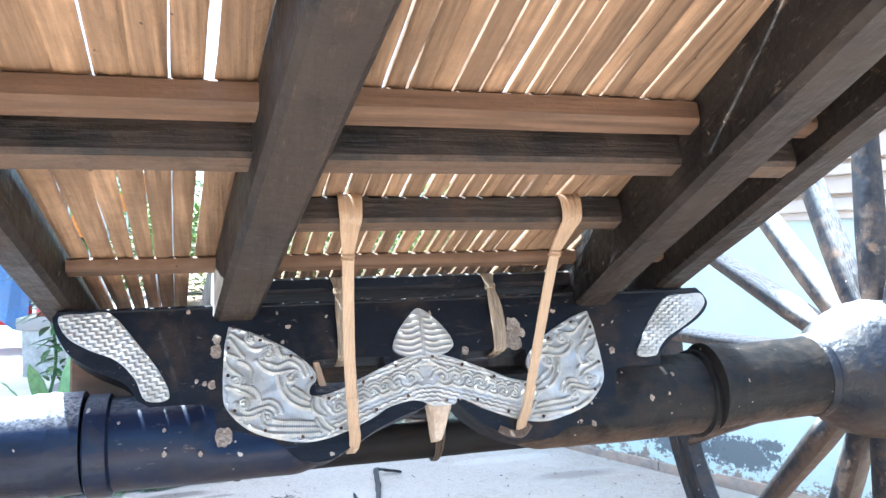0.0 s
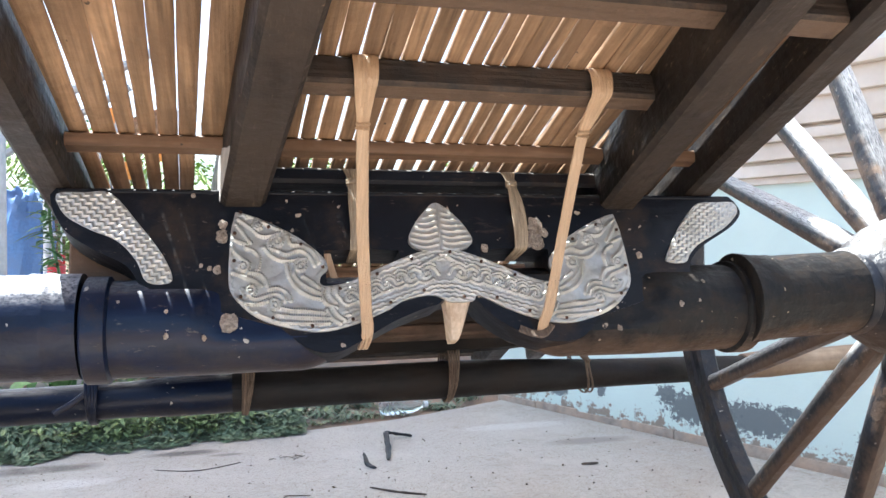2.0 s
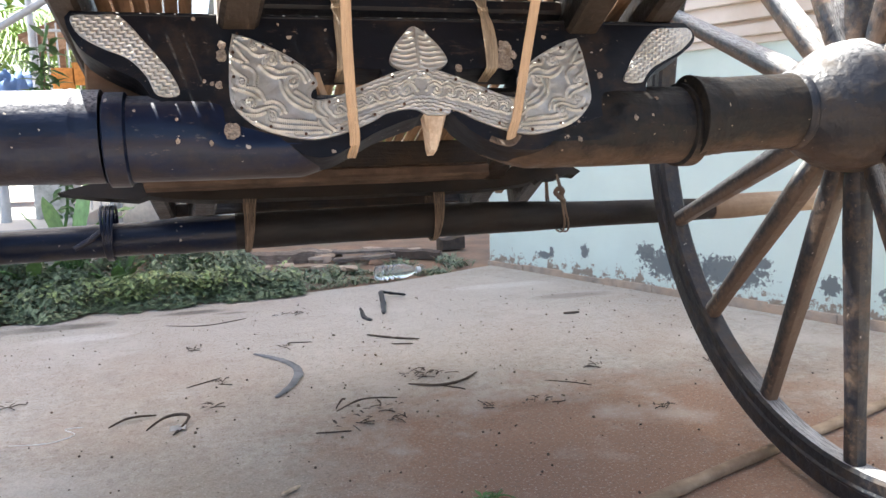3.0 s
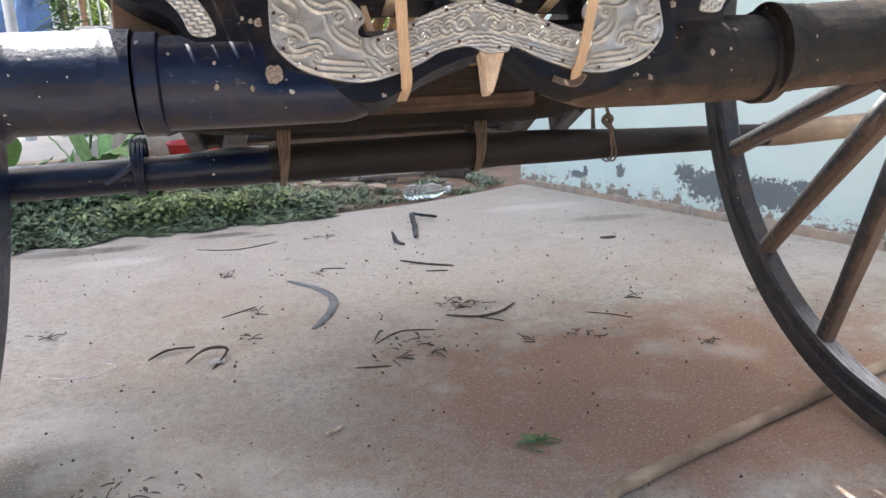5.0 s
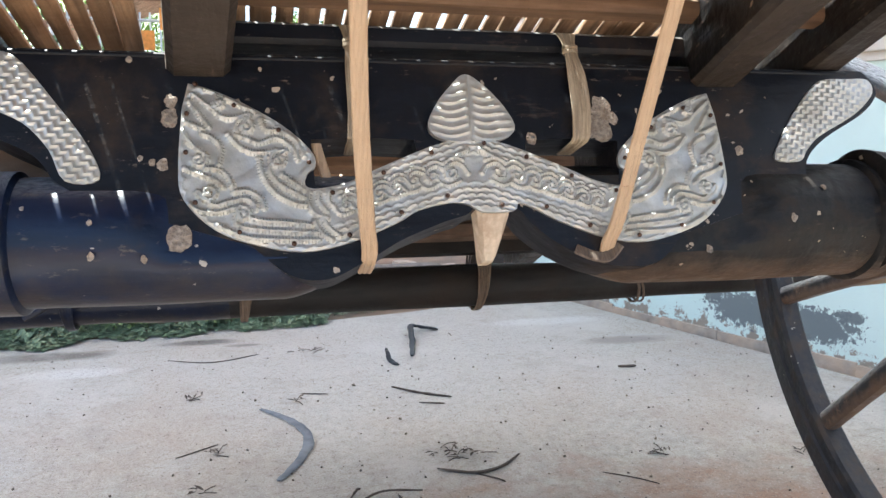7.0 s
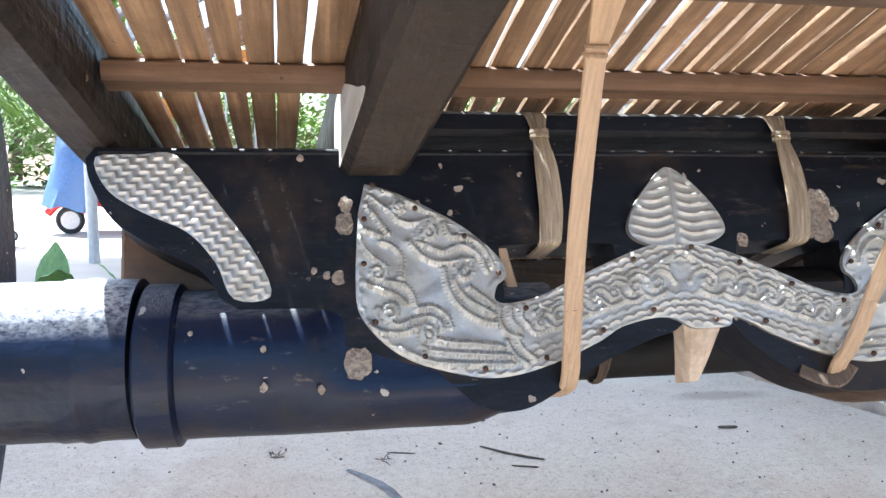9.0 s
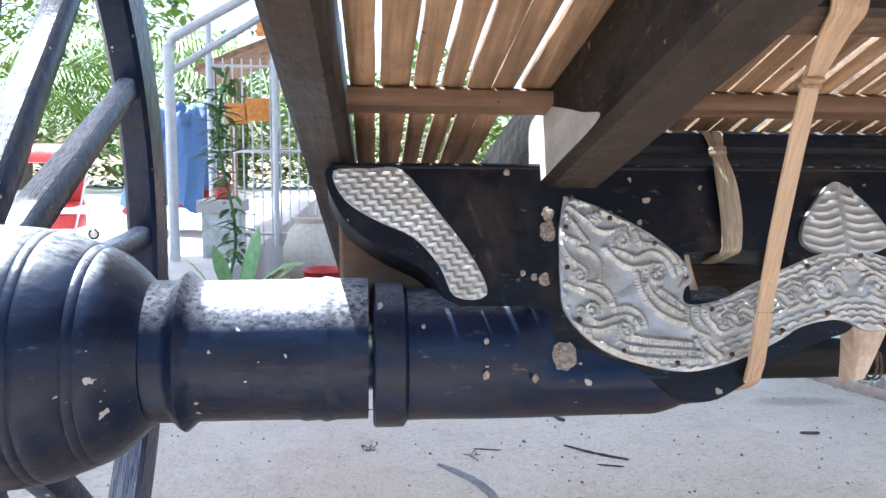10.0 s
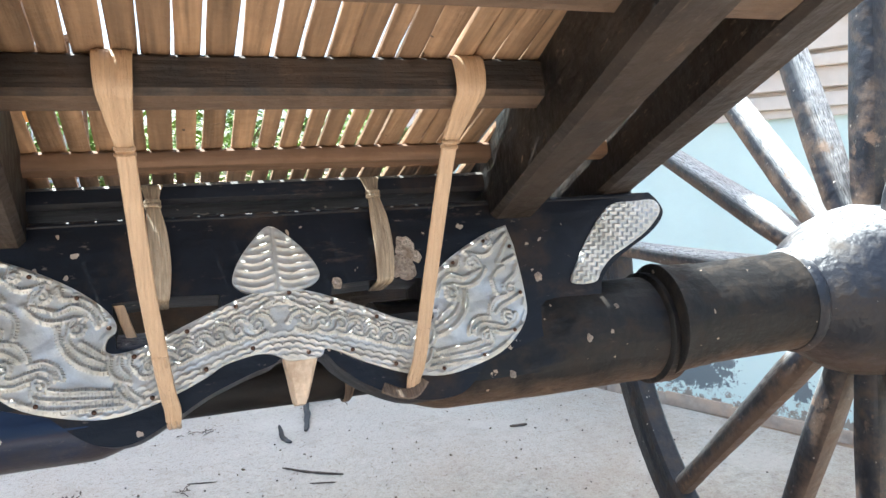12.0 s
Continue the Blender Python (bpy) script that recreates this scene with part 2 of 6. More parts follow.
def scuffed(m, colour, stretch, lo, hi, amount):
    """Drawn-out scratches and rubbed places."""
    nt = m.node_tree
    n, l = nt.nodes, nt.links
    bsdf = n["Principled BSDF"]
    old = bsdf.inputs["Base Color"].links[0].from_socket
    co = n.new("ShaderNodeTexCoord")
    mp = n.new("ShaderNodeMapping")
    mp.inputs["Scale"].default_value = stretch
    mp.inputs["Rotation"].default_value = (0.12, 0.2, 0.15)
    l.new(co.outputs["Object"], mp.inputs[0])
    tex = n.new("ShaderNodeTexNoise")
    tex.inputs["Scale"].default_value, tex.inputs["Detail"].default_value, tex.inputs["Roughness"].default_value = 1.0, 9.0, 0.72
    l.new(mp.outputs[0], tex.inputs[0])
    cut = n.new("ShaderNodeMapRange")
    cut.inputs[1].default_value, cut.inputs[2].default_value, cut.inputs[4].default_value = lo, hi, amount
    l.new(tex.outputs[0], cut.inputs[0])
    mix = n.new("ShaderNodeMix")
    mix.data_type = "RGBA"
    l.new(cut.outputs[0], mix.inputs[0])
    l.new(old, mix.inputs[6])
    mix.inputs[7].default_value = (*colour, 1)
    l.new(mix.outputs[2], bsdf.inputs["Base Color"])


def spot(m, cx, cy, rx, ry, colour, amount, soft=0.4, ragged=1.2, scale=7.0, upright=False):
    """A ragged stain of its own round a place."""
    nt = m.node_tree
    n, l = nt.nodes, nt.links
    bsdf = n["Principled BSDF"]
    old = bsdf.inputs["Base Color"].links[0].from_socket
    co = n.new("ShaderNodeTexCoord")
    mp = n.new("ShaderNodeMapping")
    mp.inputs["Location"].default_value = (-cx / rx, 0, -cy / ry) if upright else (-cx / rx, -cy / ry, 0)
    mp.inputs["Scale"].default_value = (1 / rx, 0, 1 / ry) if upright else (1 / rx, 1 / ry, 0)
    l.new(co.outputs["Object"], mp.inputs[0])
    far = n.new("ShaderNodeVectorMath")
    far.operation = "LENGTH"
    l.new(mp.outputs[0], far.inputs[0])
    tex = n.new("ShaderNodeTexNoise")
    tex.inputs["Scale"].default_value, tex.inputs["Detail"].default_value, tex.inputs["Roughness"].default_value = scale, 9.0, 0.72
    l.new(co.outputs["Object"], tex.inputs[0])
    add = n.new("ShaderNodeMath")
    add.operation = "MULTIPLY_ADD"
    add.inputs[1].default_value = ragged
    l.new(tex.outputs[0], add.inputs[0])
    l.new(far.outputs["Value"], add.inputs[2])
    cut = n.new("ShaderNodeMapRange")
    cut.inputs[1].default_value, cut.inputs[2].default_value = 1 + ragged / 2 - soft, 1 + ragged / 2 + soft
    cut.inputs[3].default_value, cut.inputs[4].default_value = amount, 0.0
    l.new(add.outputs[0], cut.inputs[0])
    mix = n.new("ShaderNodeMix")
    mix.data_type = "RGBA"
    l.new(cut.outputs[0], mix.inputs[0])
    l.new(old, mix.inputs[6])
    mix.inputs[7].default_value = (*colour, 1)
    l.new(mix.outputs[2], bsdf.inputs["Base Color"])


scuffed(RAIL, (0.15, 0.104, 0.07), (40, 16, 40), 0.62, 0.68, 0.8)
scuffed(RAIL, (0.006, 0.005, 0.005), (25, 8, 25), 0.56, 0.64, 0.85)
scuffed(RAIL, (0.24, 0.18, 0.125), (190, 34, 190), 0.60, 0.70, 0.7)
scuffed(RAIL, (0.20, 0.155, 0.115), (420, 60, 420), 0.60, 0.70, 0.55)
scuffed(BLACK, (0.075, 0.052, 0.037), (14, 50, 50), 0.60, 0.72, 0.7)
scuffed(BLACK, (0.22, 0.18, 0.14), (60, 130, 130), 0.63, 0.69, 0.6)
scuffed(WORN, (0.13, 0.088, 0.060), (20, 60, 60), 0.63, 0.72, 0.5)


def browned_below(m, wood, amount, lo, hi, ragged=1.6):
    """Turns faces that look down browner, with a ragged edge."""
    nt = m.node_tree
    n, l = nt.nodes, nt.links
    bsdf = n["Principled BSDF"]
    old = bsdf.inputs["Base Color"].links[0].from_socket
    geo = n.new("ShaderNodeNewGeometry")
    sep = n.new("ShaderNodeSeparateXYZ")
    l.new(geo.outputs["Normal"], sep.inputs[0])
    co = n.new("ShaderNodeTexCoord")
    tex = n.new("ShaderNodeTexNoise")
    tex.inputs["Scale"].default_value, tex.inputs["Detail"].default_value, tex.inputs["Roughness"].default_value = 28.0, 9.0, 0.72
    l.new(co.outputs["Object"], tex.inputs[0])
    add = n.new("ShaderNodeMath")
    add.operation = "MULTIPLY_ADD"
    add.inputs[1].default_value = ragged
    l.new(tex.outputs[0], add.inputs[0])
    l.new(sep.outputs[2], add.inputs[2])
    cut = n.new("ShaderNodeMapRange")
    cut.inputs[1].default_value, cut.inputs[2].default_value, cut.inputs[3].default_value, cut.inputs[4].default_value = lo + ragged / 2, hi + ragged / 2, amount, 0.0
    l.new(add.outputs[0], cut.inputs[0])
    mix = n.new("ShaderNodeMix")
    mix.data_type = "RGBA"
    l.new(cut.outputs[0], mix.inputs[0])
    l.new(old, mix.inputs[6])
    mix.inputs[7].default_value = (*wood, 1)
    l.new(mix.outputs[2], bsdf.inputs["Base Color"])


browned_below(WORN, (0.15, 0.096, 0.063), 0.65, -0.90, -0.42, 1.1)
browned_below(SPOKE, (0.18, 0.116, 0.076), 0.6, -0.32, -0.04, 0.9)
browned_below(NAVY, (0.050, 0.036, 0.027), 0.7, -0.95, -0.35)
browned_below(SLEEVE, (0.050, 0.036, 0.027), 0.7, -0.95, -0.35)
browned_below(DARKBAR, (0.135, 0.085, 0.054), 0.85, -0.9, -0.3)
browned_below(RAIL, (0.066, 0.048, 0.036), 0.6, -0.95, -0.4)
browned_below(WHEEL, (0.13, 0.085, 0.057), 0.55, -0.85, -0.40, 0.8)
scuffed(NAVY, (0.13, 0.11, 0.09), (60, 130, 130), 0.605, 0.69, 0.65)
scuffed(WHEEL, (0.22, 0.20, 0.18), (70, 70, 70), 0.65, 0.72, 0.6)
scuffed(SPOKE, (0.20, 0.13, 0.085), (22, 22, 22), 0.58, 0.66, 0.7)
scuffed(SPOKE, (0.34, 0.30, 0.26), (90, 90, 90), 0.64, 0.70, 0.7)
scuffed(SLAT, (0.15, 0.095, 0.06), (160, 12, 160), 0.61, 0.72, 0.65)
CONCRETE = material("worn concrete", (0.365, 0.335, 0.292), 0.85, grain=(40, 40, 40), vary=0.22, second=(0.37, 0.275, 0.205), patch=1.3, cover=0.56, soft=0.13,
                    specks=(0.16, 0.12, 0.095), speck_scale=30, speck_size=0.035, bump=0.5, bump_scale=120)
blotched(CONCRETE, (0.47, 0.443, 0.402), 3.7, 0.52, 0.66, 0.6)
blotched(CONCRETE, (0.22, 0.19, 0.165), 2.1, 0.57, 0.68, 0.55)
spot(CONCRETE, 0.248, 1.845, 1.795, 0.802, (0.49, 0.462, 0.42), 0.7, 0.7, 1.6, 2.6)
spot(CONCRETE, 0.509, 0.344, 0.616, 0.391, (0.32, 0.19, 0.125), 0.95, 0.35, 2.2, 6.5)
spot(CONCRETE, 0.358, 0.239, 0.299, 0.150, (0.25, 0.155, 0.11), 0.55, 0.5, 1.5, 9.0)
spot(CONCRETE, 0.856, 0.074, 0.401, 0.237, (0.32, 0.19, 0.125), 0.7, 0.6, 1.5, 6.0)
spot(CONCRETE, -0.40, 0.36, 0.34, 0.16, (0.27, 0.235, 0.20), 0.6, 0.5, 1.8, 7.0)
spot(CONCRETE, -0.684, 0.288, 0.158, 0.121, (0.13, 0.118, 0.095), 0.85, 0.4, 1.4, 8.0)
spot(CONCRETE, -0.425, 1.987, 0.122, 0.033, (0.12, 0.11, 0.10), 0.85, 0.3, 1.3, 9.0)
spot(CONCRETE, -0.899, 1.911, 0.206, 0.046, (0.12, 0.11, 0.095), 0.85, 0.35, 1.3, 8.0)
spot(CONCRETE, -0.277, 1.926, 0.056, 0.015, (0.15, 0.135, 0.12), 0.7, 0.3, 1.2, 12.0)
spot(CONCRETE, -0.779, 1.719, 0.142, 0.047, (0.60, 0.58, 0.55), 0.8, 0.3, 1.2, 9.0)
spot(CONCRETE, 0.864, 2.029, 0.207, 0.050, (0.60, 0.585, 0.56), 0.8, 0.35, 1.4, 8.0)
blotched(CONCRETE, (0.25, 0.19, 0.15), 9.0, 0.54, 0.72, 0.4, 9.0)
blotched(CONCRETE, (0.54, 0.49, 0.43), 5.0, 0.54, 0.70, 0.35, 9.0)
blotched(CONCRETE, (0.20, 0.150, 0.115), 70.0, 0.55, 0.66, 0.6, 4.0)
blotched(CONCRETE, (0.18, 0.135, 0.105), 230.0, 0.53, 0.62, 0.55, 3.0)
blotched(CONCRETE, (0.58, 0.53, 0.47), 150.0, 0.57, 0.66, 0.5, 3.0)
blotched(CONCRETE, (0.53, 0.50, 0.455), 1.6, 0.52, 0.62, 0.45, 9.0)
spot(CONCRETE, 1.054, 1.726, 0.152, 0.043, (0.25, 0.215, 0.185), 0.7, 0.35, 1.4, 9.0)
DIRT = material("red soil", (0.27, 0.165, 0.105), 0.95, grain=(6, 6, 6), vary=0.3, second=(0.15, 0.125, 0.095), patch=1.2, cover=0.52, bump=0.8, bump_scale=30)
PAVING = material("pale paving", (0.55, 0.53, 0.50), 0.85, grain=(3, 3, 3), vary=0.1, second=(0.42, 0.39, 0.35), patch=0.5, cover=0.55, bump=0.2)
TEAL = material("pale turquoise limewash", (0.63, 0.755, 0.705), 0.85, grain=(5, 5, 5), vary=0.08, second=(0.66, 0.76, 0.70), patch=1.1, cover=0.5, soft=0.2, bump=0.25, bump_scale=50)


def peeling(m, dark, top):
    """Flakes of bare plaster, thinning out with height up to top."""
    nt = m.node_tree
    n, l = nt.nodes, nt.links
    bsdf = n["Principled BSDF"]
    old = bsdf.inputs["Base Color"].links[0].from_socket
    co = n.new("ShaderNodeTexCoord")
    big = n.new("ShaderNodeTexNoise")
    big.inputs["Scale"].default_value, big.inputs["Detail"].default_value, big.inputs["Roughness"].default_value = 20.0, 12.0, 0.78
    l.new(co.outputs["Object"], big.inputs[0])
    sep = n.new("ShaderNodeSeparateXYZ")
    l.new(co.outputs["Object"], sep.inputs[0])
    rise = n.new("ShaderNodeMapRange")
    rise.inputs[1].default_value, rise.inputs[2].default_value = 0.01, top
    rise.inputs[3].default_value, rise.inputs[4].default_value = 0.0, 0.22
    l.new(sep.outputs[2], rise.inputs[0])
    sub = n.new("ShaderNodeMath")
    sub.operation = "SUBTRACT"
    l.new(big.outputs[0], sub.inputs[0])
    l.new(rise.outputs[0], sub.inputs[1])
    cut = n.new("ShaderNodeMapRange")
    cut.inputs[1].default_value, cut.inputs[2].default_value = 0.475, 0.49
    l.new(sub.outputs[0], cut.inputs[0])
    mix = n.new("ShaderNodeMix")
    mix.data_type = "RGBA"
    l.new(cut.outputs[0], mix.inputs[0])
    l.new(old, mix.inputs[6])
    mix.inputs[7].default_value = (*dark, 1)
    l.new(mix.outputs[2], bsdf.inputs["Base Color"])


peeling(TEAL, (0.30, 0.25, 0.20), 0.15)
for cx, cz, rx, rz in ((0.38, 0.075, 0.05, 0.016), (0.43, 0.095, 0.014, 0.022), (0.63, 0.115, 0.022, 0.030), (0.96, 0.145, 0.045, 0.035), (1.10, 0.105, 0.15, 0.062), (1.34, 0.105, 0.15, 0.058), (1.46, 0.150, 0.05, 0.022), (1.72, 0.10, 0.035, 0.034), (1.93, 0.09, 0.05, 0.03), (2.3, 0.12, 0.08, 0.03)):
    spot(TEAL, cx, cz, rx, rz, (0.15, 0.165, 0.17), 0.95, 0.04, 3.4, 48.0, upright=True)
CREAM = material("cream painted moulding", (0.76, 0.69, 0.62), 0.8, grain=(5, 5, 5), vary=0.08, second=(0.62, 0.53, 0.44), patch=1.5, cover=0.58, bump=0.2)
WHITE = material("white painted wall", (0.74, 0.74, 0.73), 0.8, vary=0.05, grain=(3, 3, 3), bump=0.15)
LEAF = material("green leaf", (0.075, 0.165, 0.045), 0.5, vary=0.35, island=True, bump=0.1)
LEAF_DARK = material("green ground cover leaf", (0.175, 0.225, 0.135), 0.5, vary=0.5, island=True, bump=0.1)
LEAF_BROAD = material("pale broad leaf", (0.17, 0.30, 0.10), 0.45, vary=0.25, grain=(60, 60, 8), bump=0.2)
LEAF_PALE = material("pale creeper leaf", (0.235, 0.300, 0.125), 0.5, vary=0.4, island=True, bump=0.0)
LEAF_SUN = material("light green foliage", (0.16, 0.26, 0.05), 0.55, vary=0.35, island=True, bump=0.0)
BARK = material("grey bark", (0.18, 0.14, 0.10), 0.9, bump=0.6, bump_scale=25)
STEEL = material("galvanised steel", (0.52, 0.54, 0.56), 0.45, metal=0.5, vary=0.1, bump=0.1)
TARP = material("blue tarpaulin", (0.07, 0.16, 0.36), 0.45, vary=0.2, second=(0.10, 0.17, 0.32), patch=4, bump=0.4, bump_scale=12)
RED = material("red paint", (0.50, 0.035, 0.03), 0.35, vary=0.15)
RUBBER = material("black rubber", (0.018, 0.018, 0.02), 0.6, vary=0.2, bump=0.3)
TWIG = material("dry twig", (0.075, 0.055, 0.042), 0.85, vary=0.3, bump=0.4)
BAMBOO = material("dry bamboo", (0.40, 0.30, 0.205), 0.6, grain=(8, 80, 80), vary=0.25, second=(0.22, 0.15, 0.10), patch=5, bump=0.2)
GREY_BOARD = material("weathered grey-brown board", (0.23, 0.185, 0.150), 0.85, grain=(7, 110, 110), vary=0.45, second=(0.13, 0.10, 0.08), patch=9, cover=0.52, bump=0.5)
STONE = material("grey rubble", (0.40, 0.335, 0.275), 0.9, vary=0.25, second=(0.50, 0.37, 0.27), patch=9, cover=0.52, bump=0.6, bump_scale=30)
ORANGE = material("orange sign", (0.70, 0.27, 0.05), 0.6, vary=0.2)
CLAY = material("cream glazed clay", (0.62, 0.56, 0.46), 0.5, vary=0.12, bump=0.2)


# ---- mesh helpers ----
def part(name, bm, mat, parent=None, label="", smooth=True):
    me = bpy.data.meshes.new(name)
    bmesh.ops.recalc_face_normals(bm, faces=bm.faces[:])
    bm.to_mesh(me)
    bm.free()
    me.materials.append(mat)
    if smooth:
        for p in me.polygons:
            p.use_smooth = True
        me.set_sharp_from_angle(angle=radians(38))
    ob = new(name, me)
    ob.parent = parent
    return tagged(ob, label)


def thing(name, label, category, group="", at=None):
    ob = new(name)
    ob.empty_display_size = 0.1
    if at is not None:
        ob.matrix_world = at
    return tagged(ob, label, category, group)


def box(bm, x0, x1, y0, y1, z0, z1, bevel=0.0):
    m = Matrix.LocRotScale(((x0 + x1) / 2, (y0 + y1) / 2, (z0 + z1) / 2), None, (abs(x1 - x0), abs(y1 - y0), abs(z1 - z0)))
    made = bmesh.ops.create_cube(bm, size=1, matrix=m)["verts"]
    if bevel:
        edges = list({e for v in made for e in v.link_edges})
        bmesh.ops.bevel(bm, geom=edges, offset=bevel, segments=2, affect="EDGES", profile=0.6)
    return bm


def solid(*args, **kw):
    return box(bmesh.new(), *args, **kw)


def smooth_line(points, steps=6, closed=False):
    """Catmull-Rom through the points."""
    pts = [Vector(p) for p in points]
    n = len(pts)
    out = []
    for i in range(n if closed else n - 1):
        a, b, c, d = (pts[(i + k) % n] if closed else pts[min(max(i + k, 0), n - 1)] for k in (-1, 0, 1, 2))
        for s in range(steps):
            t = s / steps
            out.append(0.5 * ((2 * b) + (c - a) * t + (2 * a - 5 * b + 4 * c - d) * t * t + (3 * b - a - 3 * c + d) * t ** 3))
    if not closed:
        out.append(pts[-1])
    return out


def rings(bm, loops, closed_ends=True):
    """Skin a list of equal vertex loops."""
    vs = [[bm.verts.new(p) for p in loop] for loop in loops]
    k = len(vs[0])
    for a, b in zip(vs, vs[1:]):
        for i in range(k):
            bm.faces.new((a[i], a[(i + 1) % k], b[(i + 1) % k], b[i]))
    if closed_ends:
        bm.faces.new(vs[0][::-1])
        bm.faces.new(vs[-1])
    return bm


def sweep(bm, points, width, thick, wide, sides=8, square=2.0):
    """A rod or band along points; wide: the rough direction of its width. width and thick may be functions of 0..1."""
    loops = []
    n = len(points)
    for i, p in enumerate(points):
        t = i / max(1, n - 1)
        tan = (points[min(i + 1, n - 1)] - points[max(i - 1, 0)]).normalized()
        side = Vector(wide)
        side = (side - tan * side.dot(tan)).normalized()
        up = tan.cross(side)
        w = width(t) if callable(width) else width
        h = thick(t) if callable(thick) else thick
        loop = []
        for k in range(sides):
            a = 2 * math.pi * k / sides
            c, s = math.cos(a), math.sin(a)
            c = math.copysign(abs(c) ** (2 / square), c)
            s = math.copysign(abs(s) ** (2 / square), s)
            loop.append(p + side * c * w / 2 + up * s * h / 2)
        loops.append(loop)
    return rings(bm, loops)


def rod(points, r, sides=8):
    pts = [Vector(p) for p in points]
    d = (pts[-1] - pts[0])
    wide = (0, 0, 1) if abs(d.z) < 0.8 * d.length else (1, 0, 0)
    dia = (lambda t: 2 * r(t)) if callable(r) else 2 * r
    return sweep(bmesh.new(), pts, dia, dia, wide, sides)


def lathe_x(profile, sides=40, jitter=0.0):
    """Turned solid about the x axis from (x, radius) pairs."""
    bm = bmesh.new()
    loops = [[(x, r * math.cos(2 * math.pi * k / sides), r * math.sin(2 * math.pi * k / sides)) for k in range(sides)] for x, r in profile]
    return rings(bm, loops)


def slab(outline, holes, y0, y1):
    """A plate of an (x, z) outline with holes, from y0 to y1."""
    bm = bmesh.new()
    loops = []
    for loop in [outline] + holes:
        vs = [bm.verts.new((x, y0, z)) for x, z in loop]
        loops.append((vs, [bm.edges.new((vs[i], vs[(i + 1) % len(vs)])) for i in range(len(vs))]))
    bmesh.ops.triangle_fill(bm, use_beauty=True, use_dissolve=False, edges=[e for _, es in loops for e in es])
    front = bm.faces[:]
    twin = {v: bm.verts.new((v.co.x, y1, v.co.z)) for vs, _ in loops for v in vs}
    for f in front:
        bm.faces.new([twin[v] for v in reversed(f.verts)])
    for vs, _ in loops:
        for i in range(len(vs)):
            a, b = vs[i], vs[(i + 1) % len(vs)]
            bm.faces.new((a, b, twin[b], twin[a]))
    return bm


def outline2(points, steps=5):
    return [(p.x, p.y) for p in smooth_line([(x, z, 0) for x, z in points], steps, True)]


def embossed(outline, y, res, height, thick=0.0025):
    """A thin sheet of an (x, z) outline whose face is beaten up by height(x, z, d), d the distance from the rim."""
    bm = bmesh.new()
    bm.faces.new([bm.verts.new((x, y, z)) for x, z in outline])
    xs, zs = [p[0] for p in outline], [p[1] for p in outline]
    for axis, lo, hi in (((1, 0, 0), min(xs), max(xs)), ((0, 0, 1), min(zs), max(zs))):
        k = lo + res
        while k < hi - res * 0.3:
            at = tuple(c * k for c in axis)
            bmesh.ops.bisect_plane(bm, geom=bm.verts[:] + bm.edges[:] + bm.faces[:], dist=1e-6, plane_co=at, plane_no=axis)
            k += res
    bmesh.ops.subdivide_edges(bm, edges=bm.edges[:], cuts=1, use_grid_fill=True)
    bm.verts.ensure_lookup_table()
    pos = np.array([v.co[:] for v in bm.verts])[:, [0, 2]]
    a = np.array(outline)
    b = np.roll(a, -1, 0)
    d = np.full(len(pos), 9.0)
    for p, q in zip(a, b):
        e = q - p
        t = np.clip(((pos - p) @ e) / max(e @ e, 1e-12), 0, 1)
        d = np.minimum(d, np.hypot(*(pos - p - t[:, None] * e).T))
    h = height(pos[:, 0], pos[:, 1], d) * np.clip(d / 0.0016, 0, 1)
    rim = [e for e in bm.edges if len(e.link_faces) == 1]
    for v, k in zip(bm.verts, h):
        v.co.y -= k
    made = bmesh.ops.extrude_edge_only(bm, edges=rim)["geom"]
    for v in made:
        if isinstance(v, bmesh.types.BMVert):
            v.co.y = y + thick
    return bm


def stroke_height(x, z, strokes, width, tall):
    """Rounded ridges along strokes, each a list of (x, z), with edges notched by the chisel."""
    best, along = np.full(len(x), 9.0), np.zeros(len(x))
    for s in strokes:
        a = np.array(s)
        run = 0.0
        for p, q in zip(a, a[1:]):
            e = q - p
            long = math.sqrt(max(e @ e, 1e-12))
            t = np.clip(((x - p[0]) * e[0] + (z - p[1]) * e[1]) / long ** 2, 0, 1)
            d = np.hypot(x - p[0] - t * e[0], z - p[1] - t * e[1])
            near = d < best
            best = np.where(near, d, best)
            along = np.where(near, run + t * long, along)
            run += long
    tick = 1 + 0.34 * np.cos(2 * math.pi * along / 0.0026)
    return tall * np.exp(-((best / (width * tick)) ** 3))


def scroll(cx, cz, r, turn, start, arm=(), turns=1.35):
    """A spiral that opens from its eye and runs out along an arm."""
    pts = []
    for i in range(19):
        k = i / 18
        a = start + turn * (1 - k) * turns * 2 * math.pi
        pts.append((cx + r * (0.16 + 0.84 * k) * math.cos(a), cz + r * (0.16 + 0.84 * k) * math.sin(a)))
    if arm:
        line = smooth_line([(*pts[-2], 0), (*pts[-1], 0)] + [(u, w, 0) for u, w in arm], 5)
        pts = pts[:-2] + [(p.x, p.y) for p in line]
    return pts


def bent(points):
    return [(p.x, p.y) for p in smooth_line([(u, w, 0) for u, w in points], 5)]


# ---- setting ----
WALL = Matrix.Translation((1.03, 2.66, 0)) @ Euler((0, 0, math.atan2(1.08 - 2.66, 1.74 - 1.03))).to_matrix().to_4x4()


